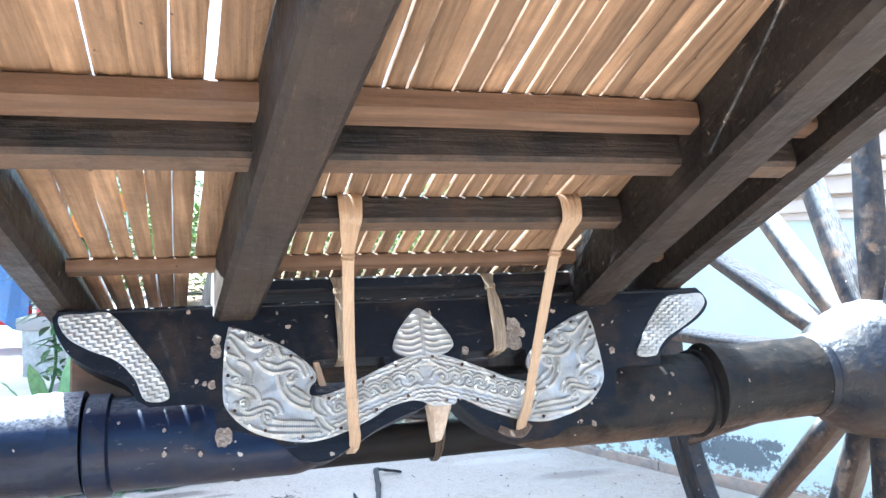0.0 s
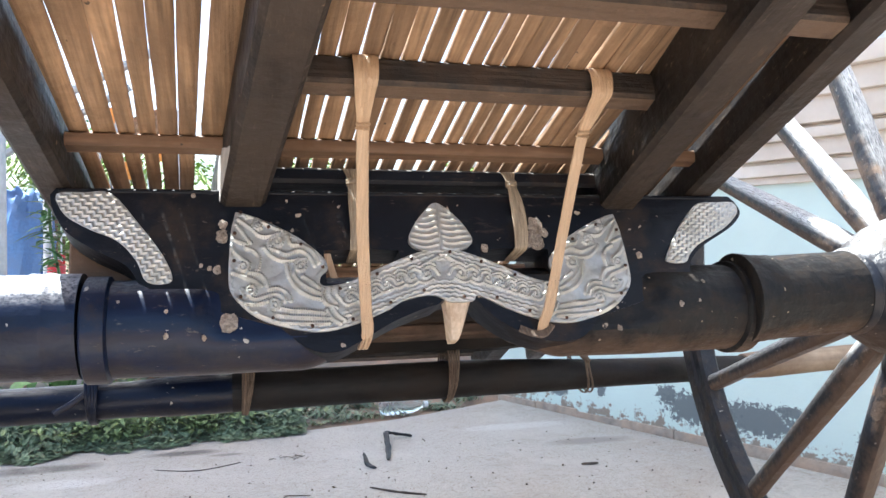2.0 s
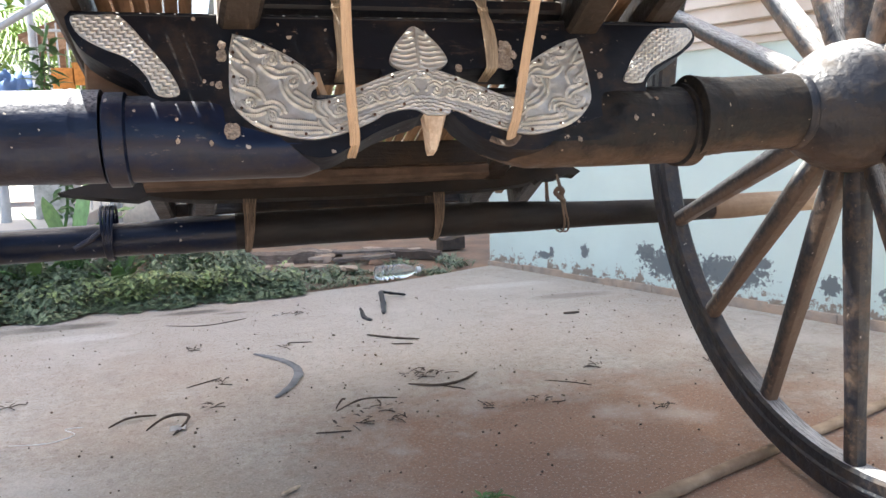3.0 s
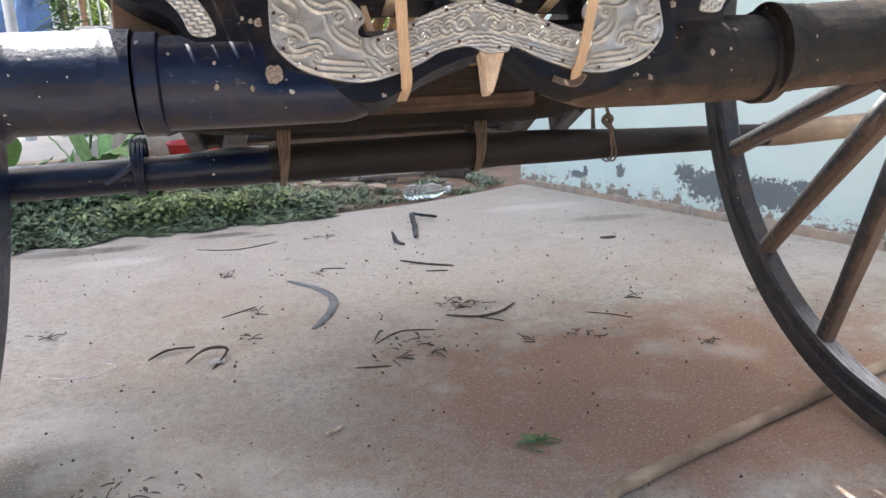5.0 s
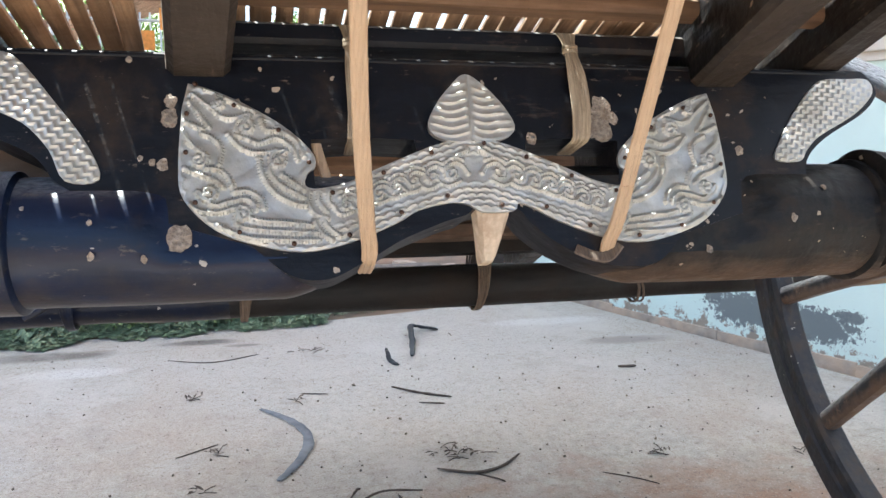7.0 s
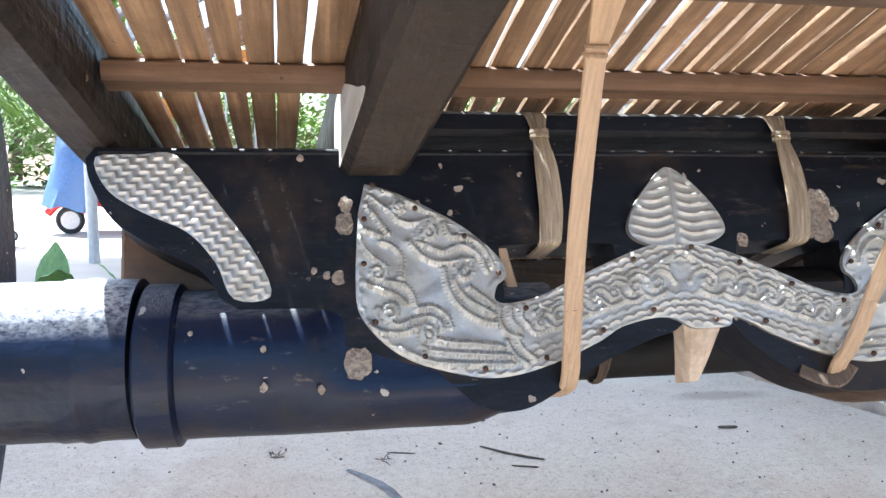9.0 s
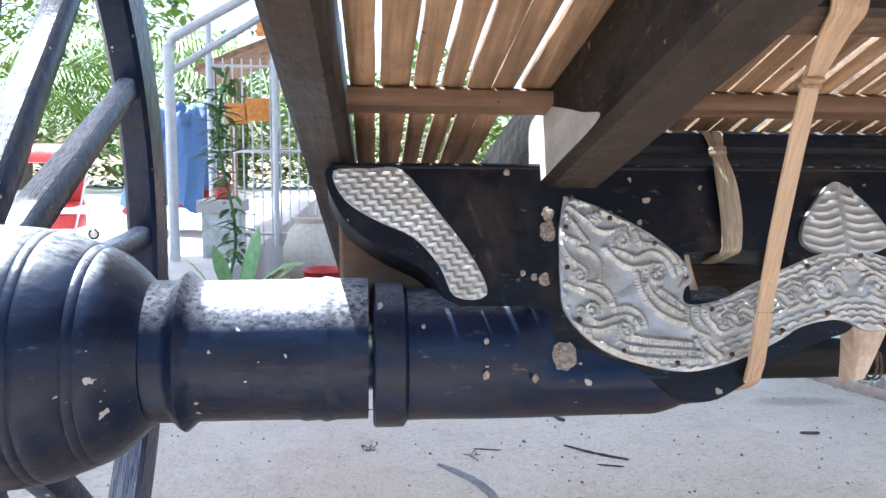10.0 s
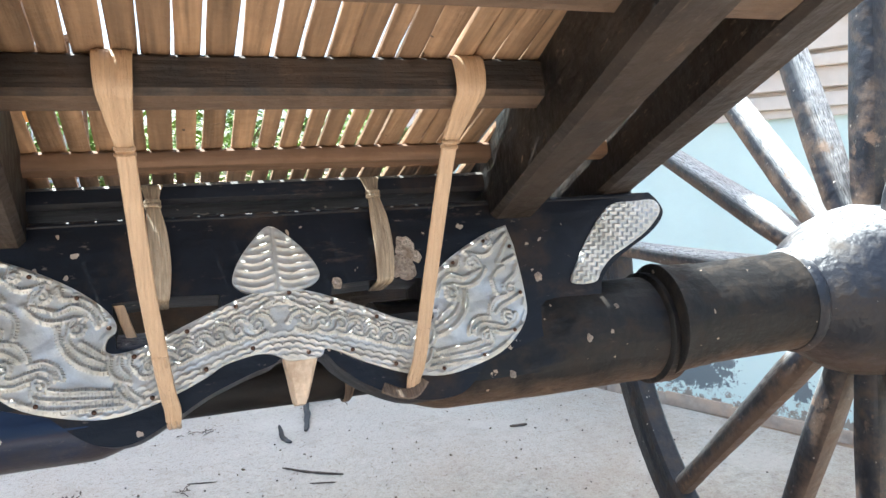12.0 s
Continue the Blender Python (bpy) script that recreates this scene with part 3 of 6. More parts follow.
def ground_sheet():
    bm = bmesh.new()
    rad = [0.0, 1.5, 3, 4.5, 6, 9, 14, 25, 60, 200, 900]
    loops = []
    for r in rad[1:]:
        loops.append([(0.5 + r * math.cos(a * math.pi / 24), 3 + r * math.sin(a * math.pi / 24),
                       -0.035 + (0.02 * noise.noise((r, a, 0)) if r < 10 else 0)) for a in range(48)])
    rings(bm, loops, False)
    bm.faces.new([v for v in bm.verts[:48]])
    return tagged(part("ground", bm, DIRT), "reddish bare soil round the concrete yard", "ground", kind="structure")


def concrete_slab():
    edge = smooth_line([(-3.160, 1.694, 0), (-1.117, 2.020, 0), (-0.737, 2.121, 0), (-0.070, 2.192, 0), (0.455, 2.310, 0), (0.996, 2.548, 0)], 12)
    pts = [(p.x, p.y + 0.012 * noise.noise((p.x * 9, p.y * 9, 0))) for p in edge] + [(2.35, -0.72), (2.6, -1.7), (-6, -1.7), (-6, 1.4)]
    bm = bmesh.new()
    top = [bm.verts.new((x, y, 0)) for x, y in pts]
    low = [bm.verts.new((x, y - 0.01, -0.09)) for x, y in pts]
    bm.faces.new(top)
    for i in range(len(top)):
        j = (i + 1) % len(top)
        bm.faces.new((top[i], low[i], low[j], top[j]))
    bmesh.ops.triangulate(bm, faces=[f for f in bm.faces if len(f.verts) > 4])
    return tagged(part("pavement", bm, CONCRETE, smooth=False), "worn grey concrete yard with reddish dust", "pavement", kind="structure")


ground_sheet()
concrete_slab()


def house_wall():
    base = tagged(new("wall_east"), "pale turquoise house wall with peeling paint near the ground", "wall", kind="structure")
    base.matrix_world = WALL
    part("wall_face", solid(0, 6.5, 0, 0.25, -0.1, 0.955), TEAL, base, smooth=False)
    bm = bmesh.new()
    for i in range(26):
        box(bm, i * 0.25, (i + 1) * 0.25, -0.012 - 0.006 * (i % 3 == 0), 0.0, -0.1, 0.008 + 0.010 * noise.noise((i * 0.7, 0, 0)), 0.004)
    part("footing", bm, STONE, base, "rough grey footing")
    bm = bmesh.new()
    for z0, z1, o in ((0.955, 0.982, 0.02), (0.982, 1.024, 0.045), (1.024, 1.036, 0.030), (1.036, 1.095, 0.065), (1.095, 1.130, 0.090), (1.130, 1.142, 0.065), (1.142, 1.225, 0.10), (1.225, 1.30, 0.125), (1.30, 1.36, 0.16)):
        box(bm, -o, 6.5, -o, 0.25, z0, z1, 0.006)
    part("cornice", bm, CREAM, base, "stepped cream moulding")
    part("upper_wall", solid(0.3, 6.5, 0.12, 0.3, 1.2, 4.4), WHITE, base, smooth=False)
    return base


house_wall()


# ---- the cart ----
PITCH, AXLE_Z = 21.0, 0.654
CART = pose(0, 0, AXLE_Z, -PITCH)
cart = thing("ox_cart", "black wooden ox cart with bamboo floor and embossed silver plates", "cart", at=CART)
FACE = -0.044  # front of the carved bolster


def tube_section(u0, u1, r0, drop):
    """A round stretch of the axle, planed flat in front where the tin plate lies."""
    bm = bmesh.new()
    loops = []
    steps = 40
    for i in range(steps + 1):
        u = u0 + (u1 - u0) * i / steps
        flat = min(1, max(0, (0.285 - abs(u)) / 0.03))
        loop = []
        for k in range(36):
            a = 2 * math.pi * k / 36
            r = r0 + 0.0012 * noise.noise((u * 9, math.cos(a), math.sin(a)))
            v, w = -r * math.cos(a), r * math.sin(a) - drop
            inner = u1 if u0 < 0 else u0
            k2 = max(0.0, 1 - abs(u - inner) / 0.065)
            if w < 0:
                w *= 1 - 0.42 * k2 ** 1.3
                v *= 1 - 0.12 * k2
            if flat and w > -0.045:
                lim = FACE + 0.001
                ease = min(1, (w + 0.045) / 0.02)
                v = v + (max(v, lim) - v) * flat * ease
            loop.append((u, v, w))
        loops.append(loop)
    return rings(bm, loops)


def bolster_outline():
    left_tail = [(-0.343, 0.036), (-0.357, 0.056), (-0.390, 0.074), (-0.417, 0.094), (-0.432, 0.120), (-0.436, 0.138)]
    right_tail = [(0.426, 0.138), (0.431, 0.121), (0.410, 0.100), (0.362, 0.074), (0.338, 0.054), (0.332, 0.036)]
    arch = [(0.190, -0.020), (0.160, -0.046), (0.113, -0.046), (0.072, -0.028), (0.046, -0.008), (0.034, 0.006), (0.014, 0.010), (-0.004, 0.008), (-0.014, 0.002), (-0.034, -0.004),
            (-0.070, -0.018), (-0.101, -0.035), (-0.135, -0.050), (-0.165, -0.045), (-0.195, -0.020)]
    def run(points):
        return [(p.x, p.y) for p in smooth_line([(x, z, 0) for x, z in points], 5)]
    top = [(-0.436, 0.138), (-0.430, 0.146), (0.418, 0.146)]
    return run(left_tail)[:-1] + top + run(right_tail) + [(0.30, 0.02), (0.26, 0.0)] + run(arch) + [(-0.26, 0.0), (-0.32, 0.02)]


def half_plate(side):
    """Upper and lower edge of half the tin plate, from the middle outwards."""
    up = [(0.010, 0.071), (0.040, 0.062), (0.083, 0.044), (0.112, 0.031), (0.136, 0.026), (0.146, 0.029), (0.144, 0.039), (0.137, 0.046), (0.141, 0.060),
          (0.163, 0.081), (0.192, 0.099), (0.220, 0.112), (0.238, 0.117)]
    low = [(0.243, 0.095), (0.246, 0.045), (0.242, 0.018), (0.217, -0.008), (0.184, -0.021), (0.148, -0.027), (0.110, -0.020), (0.070, -0.004), (0.052, 0.006)]
    low += [(0.038, 0.011), (0.033, 0.004), (0.012, 0.003)] if side > 0 else [(0.026, 0.012), (0.010, 0.011), (-0.003, 0.004), (-0.012, 0.003)]
    a = [(p.x, p.y) for p in smooth_line([(x, z, 0) for x, z in up], 4)]
    b = [(p.x, p.y) for p in smooth_line([(x, z, 0) for x, z in low], 4)]
    return [(side * x - 0.004, z) for x, z in a + b]


HOLE = [(-0.144, 0.070), (-0.098, 0.072), (-0.055, 0.070), (-0.052, 0.050), (-0.088, 0.037), (-0.115, 0.028), (-0.142, 0.030)]


def build_bolster():
    holes = [HOLE, [(-x - 0.008, z) for x, z in reversed(HOLE)]]
    beam = part("axle_beam", slab(bolster_outline(), holes, FACE, 0.004), BLACK, cart, "black carved axle beam")
    for u0, u1 in ((-0.398, -0.102), (0.090, 0.425)):
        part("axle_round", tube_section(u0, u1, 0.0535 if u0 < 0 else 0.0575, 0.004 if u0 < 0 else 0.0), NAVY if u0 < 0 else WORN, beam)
    for u, s in ((-0.398, 1), (0.425, -1)):
        fat = -0.004 if u < 0 else 0.0
        ring = lathe_x([(u, 0.03), (u, 0.060 + fat), (u + s * 0.002, 0.0625 + fat), (u + s * 0.024, 0.0625 + fat), (u + s * 0.027, 0.058 + fat)])
        bmesh.ops.translate(ring, verts=ring.verts, vec=(0, 0, fat))
        part("collar", ring, NAVY if u < 0 else WORN, beam)
    right, left = half_plate(1), half_plate(-1)
    outline = left[::-1] + right
    # scrolls of one side, from the middle outwards, then mirrored
    marks = [
        scroll(0.189, 0.0796, 0.0085, 1, -0.5, [(0.1850, 0.0899), (0.1963, 0.0872), (0.2073, 0.0878), (0.2163, 0.0958), (0.2309, 0.1078)]),
        bent([(0.2026, 0.0728), (0.1954, 0.0633), (0.1838, 0.0572), (0.1709, 0.0577), (0.1640, 0.0600)]),
        bent([(0.1975, 0.0728), (0.1880, 0.0690), (0.1782, 0.0655), (0.1643, 0.0697), (0.1522, 0.0615), (0.1475, 0.0510)]),
        bent([(0.1762, 0.0860), (0.1725, 0.0770), (0.1612, 0.0760), (0.1490, 0.0680), (0.1423, 0.0540)]),
        scroll(0.1625, 0.0506, 0.0088, -1, 2.2, [(0.1710, 0.0450), (0.1658, 0.0330), (0.1550, 0.0245), (0.1426, 0.0182)]),
        bent([(0.1784, 0.0520), (0.1757, 0.0366), (0.1661, 0.0219), (0.1516, 0.0135), (0.1424, 0.0115)]),
        bent([(0.1602, 0.0381), (0.1511, 0.0311), (0.1439, 0.0247)]),
        scroll(0.2261, 0.0510, 0.0066, 1, 2.4, [(0.2270, 0.0600), (0.2340, 0.0660), (0.2390, 0.0750)]),
        bent([(0.2105, 0.0470), (0.2087, 0.0605), (0.2141, 0.0687), (0.2240, 0.0736)]),
        bent([(0.2326, 0.1010), (0.2272, 0.0930), (0.2214, 0.0840), (0.2170, 0.0785)]),
        bent([(0.2360, 0.0830), (0.2290, 0.0800), (0.2230, 0.0775)]),
        bent([(0.2205, 0.0440), (0.2091, 0.0418), (0.2020, 0.0340), (0.1999, 0.0265)]),
        bent([(0.2370, 0.0441), (0.2262, 0.0387), (0.2147, 0.0345), (0.2065, 0.0272)]),
        scroll(0.2190, 0.0235, 0.0080, -1, 0.2, [(0.2150, 0.0130), (0.2021, 0.0160), (0.1900, 0.0180), (0.1830, 0.0130), (0.1820, 0.0080)]),
        bent([(0.1985, 0.0240), (0.1878, 0.0245), (0.1785, 0.0181), (0.1750, 0.0086)]),
        bent([(0.2330, 0.0130), (0.2241, 0.0080), (0.2110, 0.0070), (0.2010, 0.0100)]),
        scroll(0.1925, 0.0052, 0.0066, 1, 1.0, [(0.1979, -0.0020), (0.1902, -0.0060), (0.1739, -0.0085), (0.1321, -0.0120)]),
        bent([(0.1850, 0.0010), (0.1740, -0.0015), (0.1580, -0.0025), (0.1390, -0.0050)]),
        bent([(0.2120, -0.0040), (0.2020, -0.0090), (0.1882, -0.0145), (0.1669, -0.0165), (0.1323, -0.0180)]),
        bent([(0.1390, 0.0225), (0.1401, 0.0131), (0.1352, 0.0043), (0.1253, 0.0003)]),
        bent([(0.1310, 0.0235), (0.1315, 0.0140), (0.1251, 0.0060)]),
        bent([(0.1228, 0.0235), (0.1235, 0.0150), (0.1185, 0.0090)]),
        bent([(0.1358, -0.0022), (0.1303, -0.0118), (0.1223, -0.0178)]),
        bent([(0.1285, -0.0010), (0.1225, -0.0095), (0.1150, -0.0150)]),
        scroll(0.2098, 0.0995, 0.0048, -1, 0.8, [(0.2130, 0.1090), (0.2200, 0.1130)]),
        bent([(0.2040, 0.1040), (0.1940, 0.0985), (0.1830, 0.0935)]),
    ]
    # running waves along the bow: each rises, breaks over and curls into its eye
    waves = []
    for cx, cz, k in ((0.0160, 0.0390, 1.0), (0.0335, 0.0362, 0.95), (0.0495, 0.0325, 0.88), (0.0650, 0.0270, 0.84), (0.0800, 0.0212, 0.80), (0.0945, 0.0160, 0.76), (0.1080, 0.0120, 0.72)):
        for pts in (((-0.0135, -0.0030), (-0.0085, 0.0050), (-0.0005, 0.0088), (0.0065, 0.0045), (0.0062, -0.0025), (0.0010, -0.0050), (-0.0030, -0.0012), (0.0002, 0.0024), (0.0020, 0.0004)),
                    ((-0.0060, -0.0085), (0.0030, -0.0108), (0.0100, -0.0082), (0.0150, -0.0020)), ((-0.0090, 0.0095), (-0.0005, 0.0135), (0.0080, 0.0105))):
            waves.append(bent([(cx + k * u, cz + k * (w - 0.22 * u)) for u, w in pts]))
    marks.append(bent([(0.0020, 0.0600), (0.0090, 0.0560), (0.0150, 0.0520)]))
    strokes = marks + [[(-x - 0.008, z) for x, z in m] for m in marks]
    waves += [[(-x - 0.008, z) for x, z in m] for m in waves]

    def scallops(along, across, wide, tall):
        """Rows of overlapping scales: a raised lip round each."""
        row = np.floor(across / tall)
        bow = np.abs((along / wide + 0.5 * (row % 2)) % 1.0 - 0.5) * 2
        lip = across / tall - row - 0.30 - 0.45 * bow ** 2
        return np.exp(-((lip / 0.20) ** 2)) * (0.85 + 0.15 * np.cos(2 * math.pi * along / 0.0019))

    def beaten(x, z, d):
        q = np.abs(x + 0.004)
        inner = np.clip((0.128 - q) / 0.006, 0, 1)
        slant = z + 0.32 * np.maximum(q - 0.012, 0) + 2.2 * np.minimum(q, 0.012) ** 2
        band = np.exp(-(((slant - 0.0420) / 0.0120) ** 6))
        scales = scallops(q + 0.25 * z, 0.2 - slant, 0.0092, 0.0054) * 0.0013 * (1 - band) * inner
        rim = scallops((x - z) * 0.7 + 0.0012 * np.sin(x * 300), d, 0.0085, 0.0062) * 0.0010 * (d < 0.0062) * (1 - inner)
        dents = 0.0005 * np.sin(x * 130 + 2 * np.sin(z * 90)) * np.sin(z * 150 + 1.3)
        ridges = np.maximum(stroke_height(x, z, strokes, 0.0019, 0.0028), stroke_height(x, z, waves, 0.0015, 0.0025))
        return np.maximum(ridges, scales + rim) + dents
    part("silver_plate", embossed(outline, FACE - 0.0035, 0.0020, beaten, 0.0038), SILVER, beam, "embossed silver tin plate with scrolls")
    leaf = outline2([(-0.006, 0.130), (0.014, 0.116), (0.030, 0.096), (0.036, 0.080), (0.028, 0.071), (0.012, 0.067), (-0.004, 0.0675), (-0.020, 0.067), (-0.036, 0.071), (-0.043, 0.081), (-0.036, 0.099), (-0.022, 0.117)])

    def veins(x, z, d):
        q = np.abs(x + 0.004)
        wave = (z + 0.34 * q - 9 * q ** 2 + 0.0035 * (x > -0.004) + 0.0007 * np.sin(x * 210)) / 0.0076
        return 0.0014 * (0.5 + 0.5 * np.cos(2 * math.pi * wave)) ** 3 * np.clip((q - 0.0012) / 0.003, 0, 1) * np.clip(d / 0.006, 0.15, 1) - 0.0010 * np.exp(-((q / 0.0011) ** 2))
    part("leaf_plate", embossed(leaf, FACE - 0.0055, 0.0018, veins, 0.006), SILVER, beam, "leaf shaped silver tin plate")
    tail_l = outline2([(-0.429, 0.138), (-0.400, 0.140), (-0.374, 0.139), (-0.344, 0.102), (-0.318, 0.064), (-0.309, 0.036), (-0.334, 0.035), (-0.346, 0.060), (-0.366, 0.083), (-0.395, 0.097), (-0.420, 0.114)], 4)
    tail_r = outline2([(0.366, 0.134), (0.395, 0.136), (0.421, 0.136), (0.4255, 0.122), (0.406, 0.103), (0.382, 0.089), (0.352, 0.074), (0.336, 0.060), (0.326, 0.049), (0.299, 0.051), (0.308, 0.070), (0.327, 0.097), (0.348, 0.120)], 4)

    def scaled(x, z, d):
        along = np.where(x < 0, 0.7 * (x - z * 0.9), 0.7 * (x + z * 0.9))
        across = np.where(x < 0, z * 0.75 + x * 0.45, z * 0.75 - x * 0.45)
        saw = np.abs((along / 0.0078) % 1.0 - 0.5) * 2
        wave = (across + 0.0030 * saw + 0.0006 * np.sin(along * 90)) / 0.0058
        return 0.0015 * (0.5 + 0.5 * np.cos(2 * math.pi * wave)) ** 1.6 + 0.0004 * np.sin(x * 160) * np.sin(z * 190)
    for outline_t in (tail_l, tail_r):
        part("tail_plate", embossed(outline_t, FACE - 0.002, 0.0017, scaled), SILVER, beam, "scale patterned silver tin strip")
    # wooden drop under the middle of the bow
    loops = []
    for t in range(9):
        k = t / 8
        half = (0.0172 * (1 - k) + 0.0056 * k) * (0.82 if t == 8 else 1)
        cx, z, front = 0.0125 - 0.001 * k, 0.014 - 0.048 * k, FACE - 0.0008 + 0.030 * k ** 1.3
        loops.append([(cx - half, front + 0.004, z), (cx - half * 0.75, front, z), (cx + half * 0.75, front, z), (cx + half, front + 0.004, z),
                      (cx + half, front + 0.022, z), (cx - half, front + 0.022, z)])
    part("drop", rings(bmesh.new(), loops), PALE_WOOD, beam, "pale bare wood drop")
    # nails round the plate's rim
    dome = bmesh.new()
    bmesh.ops.create_uvsphere(dome, u_segments=8, v_segments=5, radius=0.0021)
    first = part("nail", dome, NAIL, beam)
    ring = [Vector((x, 0, z)) for x, z in outline]
    centre = Vector((-0.004, 0, 0.03))
    run = 0.0
    gap = 0.040
    for a, b in zip(ring, ring[1:] + ring[:1]):
        run += (b - a).length
        if run > gap:
            run = 0
            t = (b - a).normalized()
            inward = Vector((t.z, 0, -t.x)) * 0.0058
            p = b + inward + Vector((0, FACE - 0.0058, 0))
            ob = new("nail", first.data)
            ob.parent = beam
            ob.location = p
    first.location = (-0.243, FACE - 0.0058, 0.09)
    # dried mud and bare patches
    rnd = random.Random(6)
    spots = [(-0.250, -0.013, 0.011), (-0.257, 0.088, 0.008), (-0.256, 0.102, 0.006), (0.119, 0.083, 0.015), (0.124, 0.100, 0.012), (0.134, 0.092, 0.006), (0.052, 0.072, 0.006), 
             (-0.275, -0.030, 0.003), (-0.313, -0.027, 0.003), (-0.313, -0.002, 0.0025), (-0.270, 0.050, 0.003), (-0.279, 0.0535, 0.0026), (-0.262, 0.048, 0.0050), (-0.288, 0.138, 0.003), (0.262, 0.06, 0.005), (0.30, -0.01, 0.004), (0.34, 0.02, 0.003), (0.215, -0.035, 0.004), (-0.36, 0.01, 0.002)]
    for u, w, r in spots:
        r *= 0.85
        bm = bmesh.new()
        ring = []
        for k in range(30):
            a = 2 * math.pi * k / 30
            q = r * (1 + 0.35 * noise.noise((u * 50 + math.cos(a) * 1.3, w * 50 + math.sin(a) * 1.3, 0)) + 0.13 * noise.noise((u * 90 + math.cos(a) * 4, w * 70 + math.sin(a) * 4, 2)))
            ring.append((u + q * math.cos(a), w + q * math.sin(a) * 1.2))
        def front(x, z):
            f = FACE
            if z < 0.045 and not (abs(x) < 0.25 and z > -0.02):
                f = min(f, -math.sqrt(max(0.0, 0.0578 ** 2 - z * z)) if abs(x) > 0.27 else f)
            return f - 0.0012
        vs = [bm.verts.new((x, front(x, z) + 0.0006, z)) for x, z in ring]
        mid = bm.verts.new((u, front(u, w) - 0.0006, w))
        for a, c in zip(vs, vs[1:] + vs[:1]):
            bm.faces.new((a, c, mid))
        part("mud_spot", bm, MUD, beam, "dried pale mud")
    return beam


beam = build_bolster()
# rod added along the beam's top edge to catch the sun dots
edge = [Vector((-0.428 + 0.0212 * i, -0.0418 + 0.0006 * noise.noise((i, 0, 0)), 0.1432 + 0.0008 * noise.noise((i, 5, 0)))) for i in range(40)]
part("worn_edge", rod(edge, 0.0032, 10), BLACK, beam, "rounded top edge of the beam")


def back_block():
    """Brown block behind the end of the beam."""
    loops = []
    for v in (0.020, 0.024, 0.066, 0.070):
        k = 0.003 if v in (0.020, 0.070) else 0.0
        loops.append([(-0.425 + k, v, 0.030 + k), (-0.305 - k, v, 0.024 + k), (-0.300 - k, v, 0.140 - k), (-0.428 + k, v, 0.144 - k)])
    part("block", rings(bmesh.new(), loops), BAR, beam, "bare brown wooden block")


back_block()


def rail_centre(side, v, outer=False):
    if outer:
        return -0.435 + 0.03 * v if side < 0 else 0.384 + 0.138 * v
    return -0.238 - 0.10 * v if side < 0 else 0.252 + 0.125 * v


def build_rails():
    for side in (-1, 1):
        for outer in (False, True):
            w0, w1, wide = (0.1475, 0.225, 0.036 if side < 0 else 0.043) if outer else (0.125, 0.225, 0.051)
            v0, v1 = (-0.95, 0.98) if outer else (-2.1, 1.0)
            loops = []
            for i in range(31):
                v = v0 + (v1 - v0) * i / 30
                u = rail_centre(side, v, outer)
                wob = 0.0025 * noise.noise((side * 3 + outer, v * 4, 0))
                c = 0.006
                loops.append([(u - wide / 2 + c, v, w0 + wob), (u + wide / 2 - c, v, w0 + wob), (u + wide / 2, v, w0 + c), (u + wide / 2, v, w1 - c),
                              (u + wide / 2 - c, v, w1), (u - wide / 2 + c, v, w1), (u - wide / 2, v, w1 - c), (u - wide / 2, v, w0 + c)])
            part("side_rail" if outer else "shaft", rings(bmesh.new(), loops), RAIL, cart, "dark worn wooden rail")


build_rails()


def sunlit_flank():
    """A pale sheet in the shape of the sunlit patch on one shaft's outer flank."""
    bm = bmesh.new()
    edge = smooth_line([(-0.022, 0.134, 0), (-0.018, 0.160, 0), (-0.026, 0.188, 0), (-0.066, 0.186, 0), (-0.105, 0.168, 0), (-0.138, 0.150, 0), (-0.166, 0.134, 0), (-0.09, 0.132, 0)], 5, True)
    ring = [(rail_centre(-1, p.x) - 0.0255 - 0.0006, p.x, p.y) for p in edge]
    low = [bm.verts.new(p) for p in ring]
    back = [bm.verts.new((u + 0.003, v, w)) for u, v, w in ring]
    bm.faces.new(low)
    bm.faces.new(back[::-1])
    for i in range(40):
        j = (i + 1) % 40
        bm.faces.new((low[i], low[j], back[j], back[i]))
    part("worn_patch", bm, SUN_PALE, cart, "pale sheet standing in for sunlight on the shaft", smooth=False)


sunlit_flank()


def cross_bar(v0, v1, w0, w1, u0, u1, mat, label=""):
    bm = bmesh.new()
    loops = []
    for i in range(17):
        u = u0 + (u1 - u0) * i / 16
        k = 0.0018 * noise.noise((u * 7, v0 * 31, 0))
        c = 0.004
        a, b, lo, hi = v0 + k, v1 + k, w0 + k, w1
        top = a - 0.07 * (hi - lo)  # front tilted so that its shape keeps sun streaks off
        loops.append([(u, a + c, lo), (u, b - c, lo), (u, b, lo + c), (u, b, hi - c), (u, b - c, hi), (u, top + c, hi), (u, top, hi - c), (u, a, lo + c)])
    return part("cross_bar", rings(bm, loops), mat, cart, label)


SLAT_W = 0.196
cross_bar(-0.084, -0.060, 0.180, SLAT_W, -0.418, 0.352, BAR, "brown wooden cross bar")
cross_bar(-0.248, -0.218, 0.1655, SLAT_W, -0.225, 0.225, DARKBAR, "dark wooden cross bar")
cross_bar(-0.406, -0.374, 0.155, SLAT_W, -0.420, 0.308, DARKBAR, "dark wooden cross bar")
cross_bar(-0.452, -0.425, 0.172, SLAT_W, -0.420, 0.302, BAR, "brown wooden cross bar")
cross_bar(-0.70, -0.66, 0.160, SLAT_W, -0.420, 0.27, DARKBAR, "dark wooden cross bar")
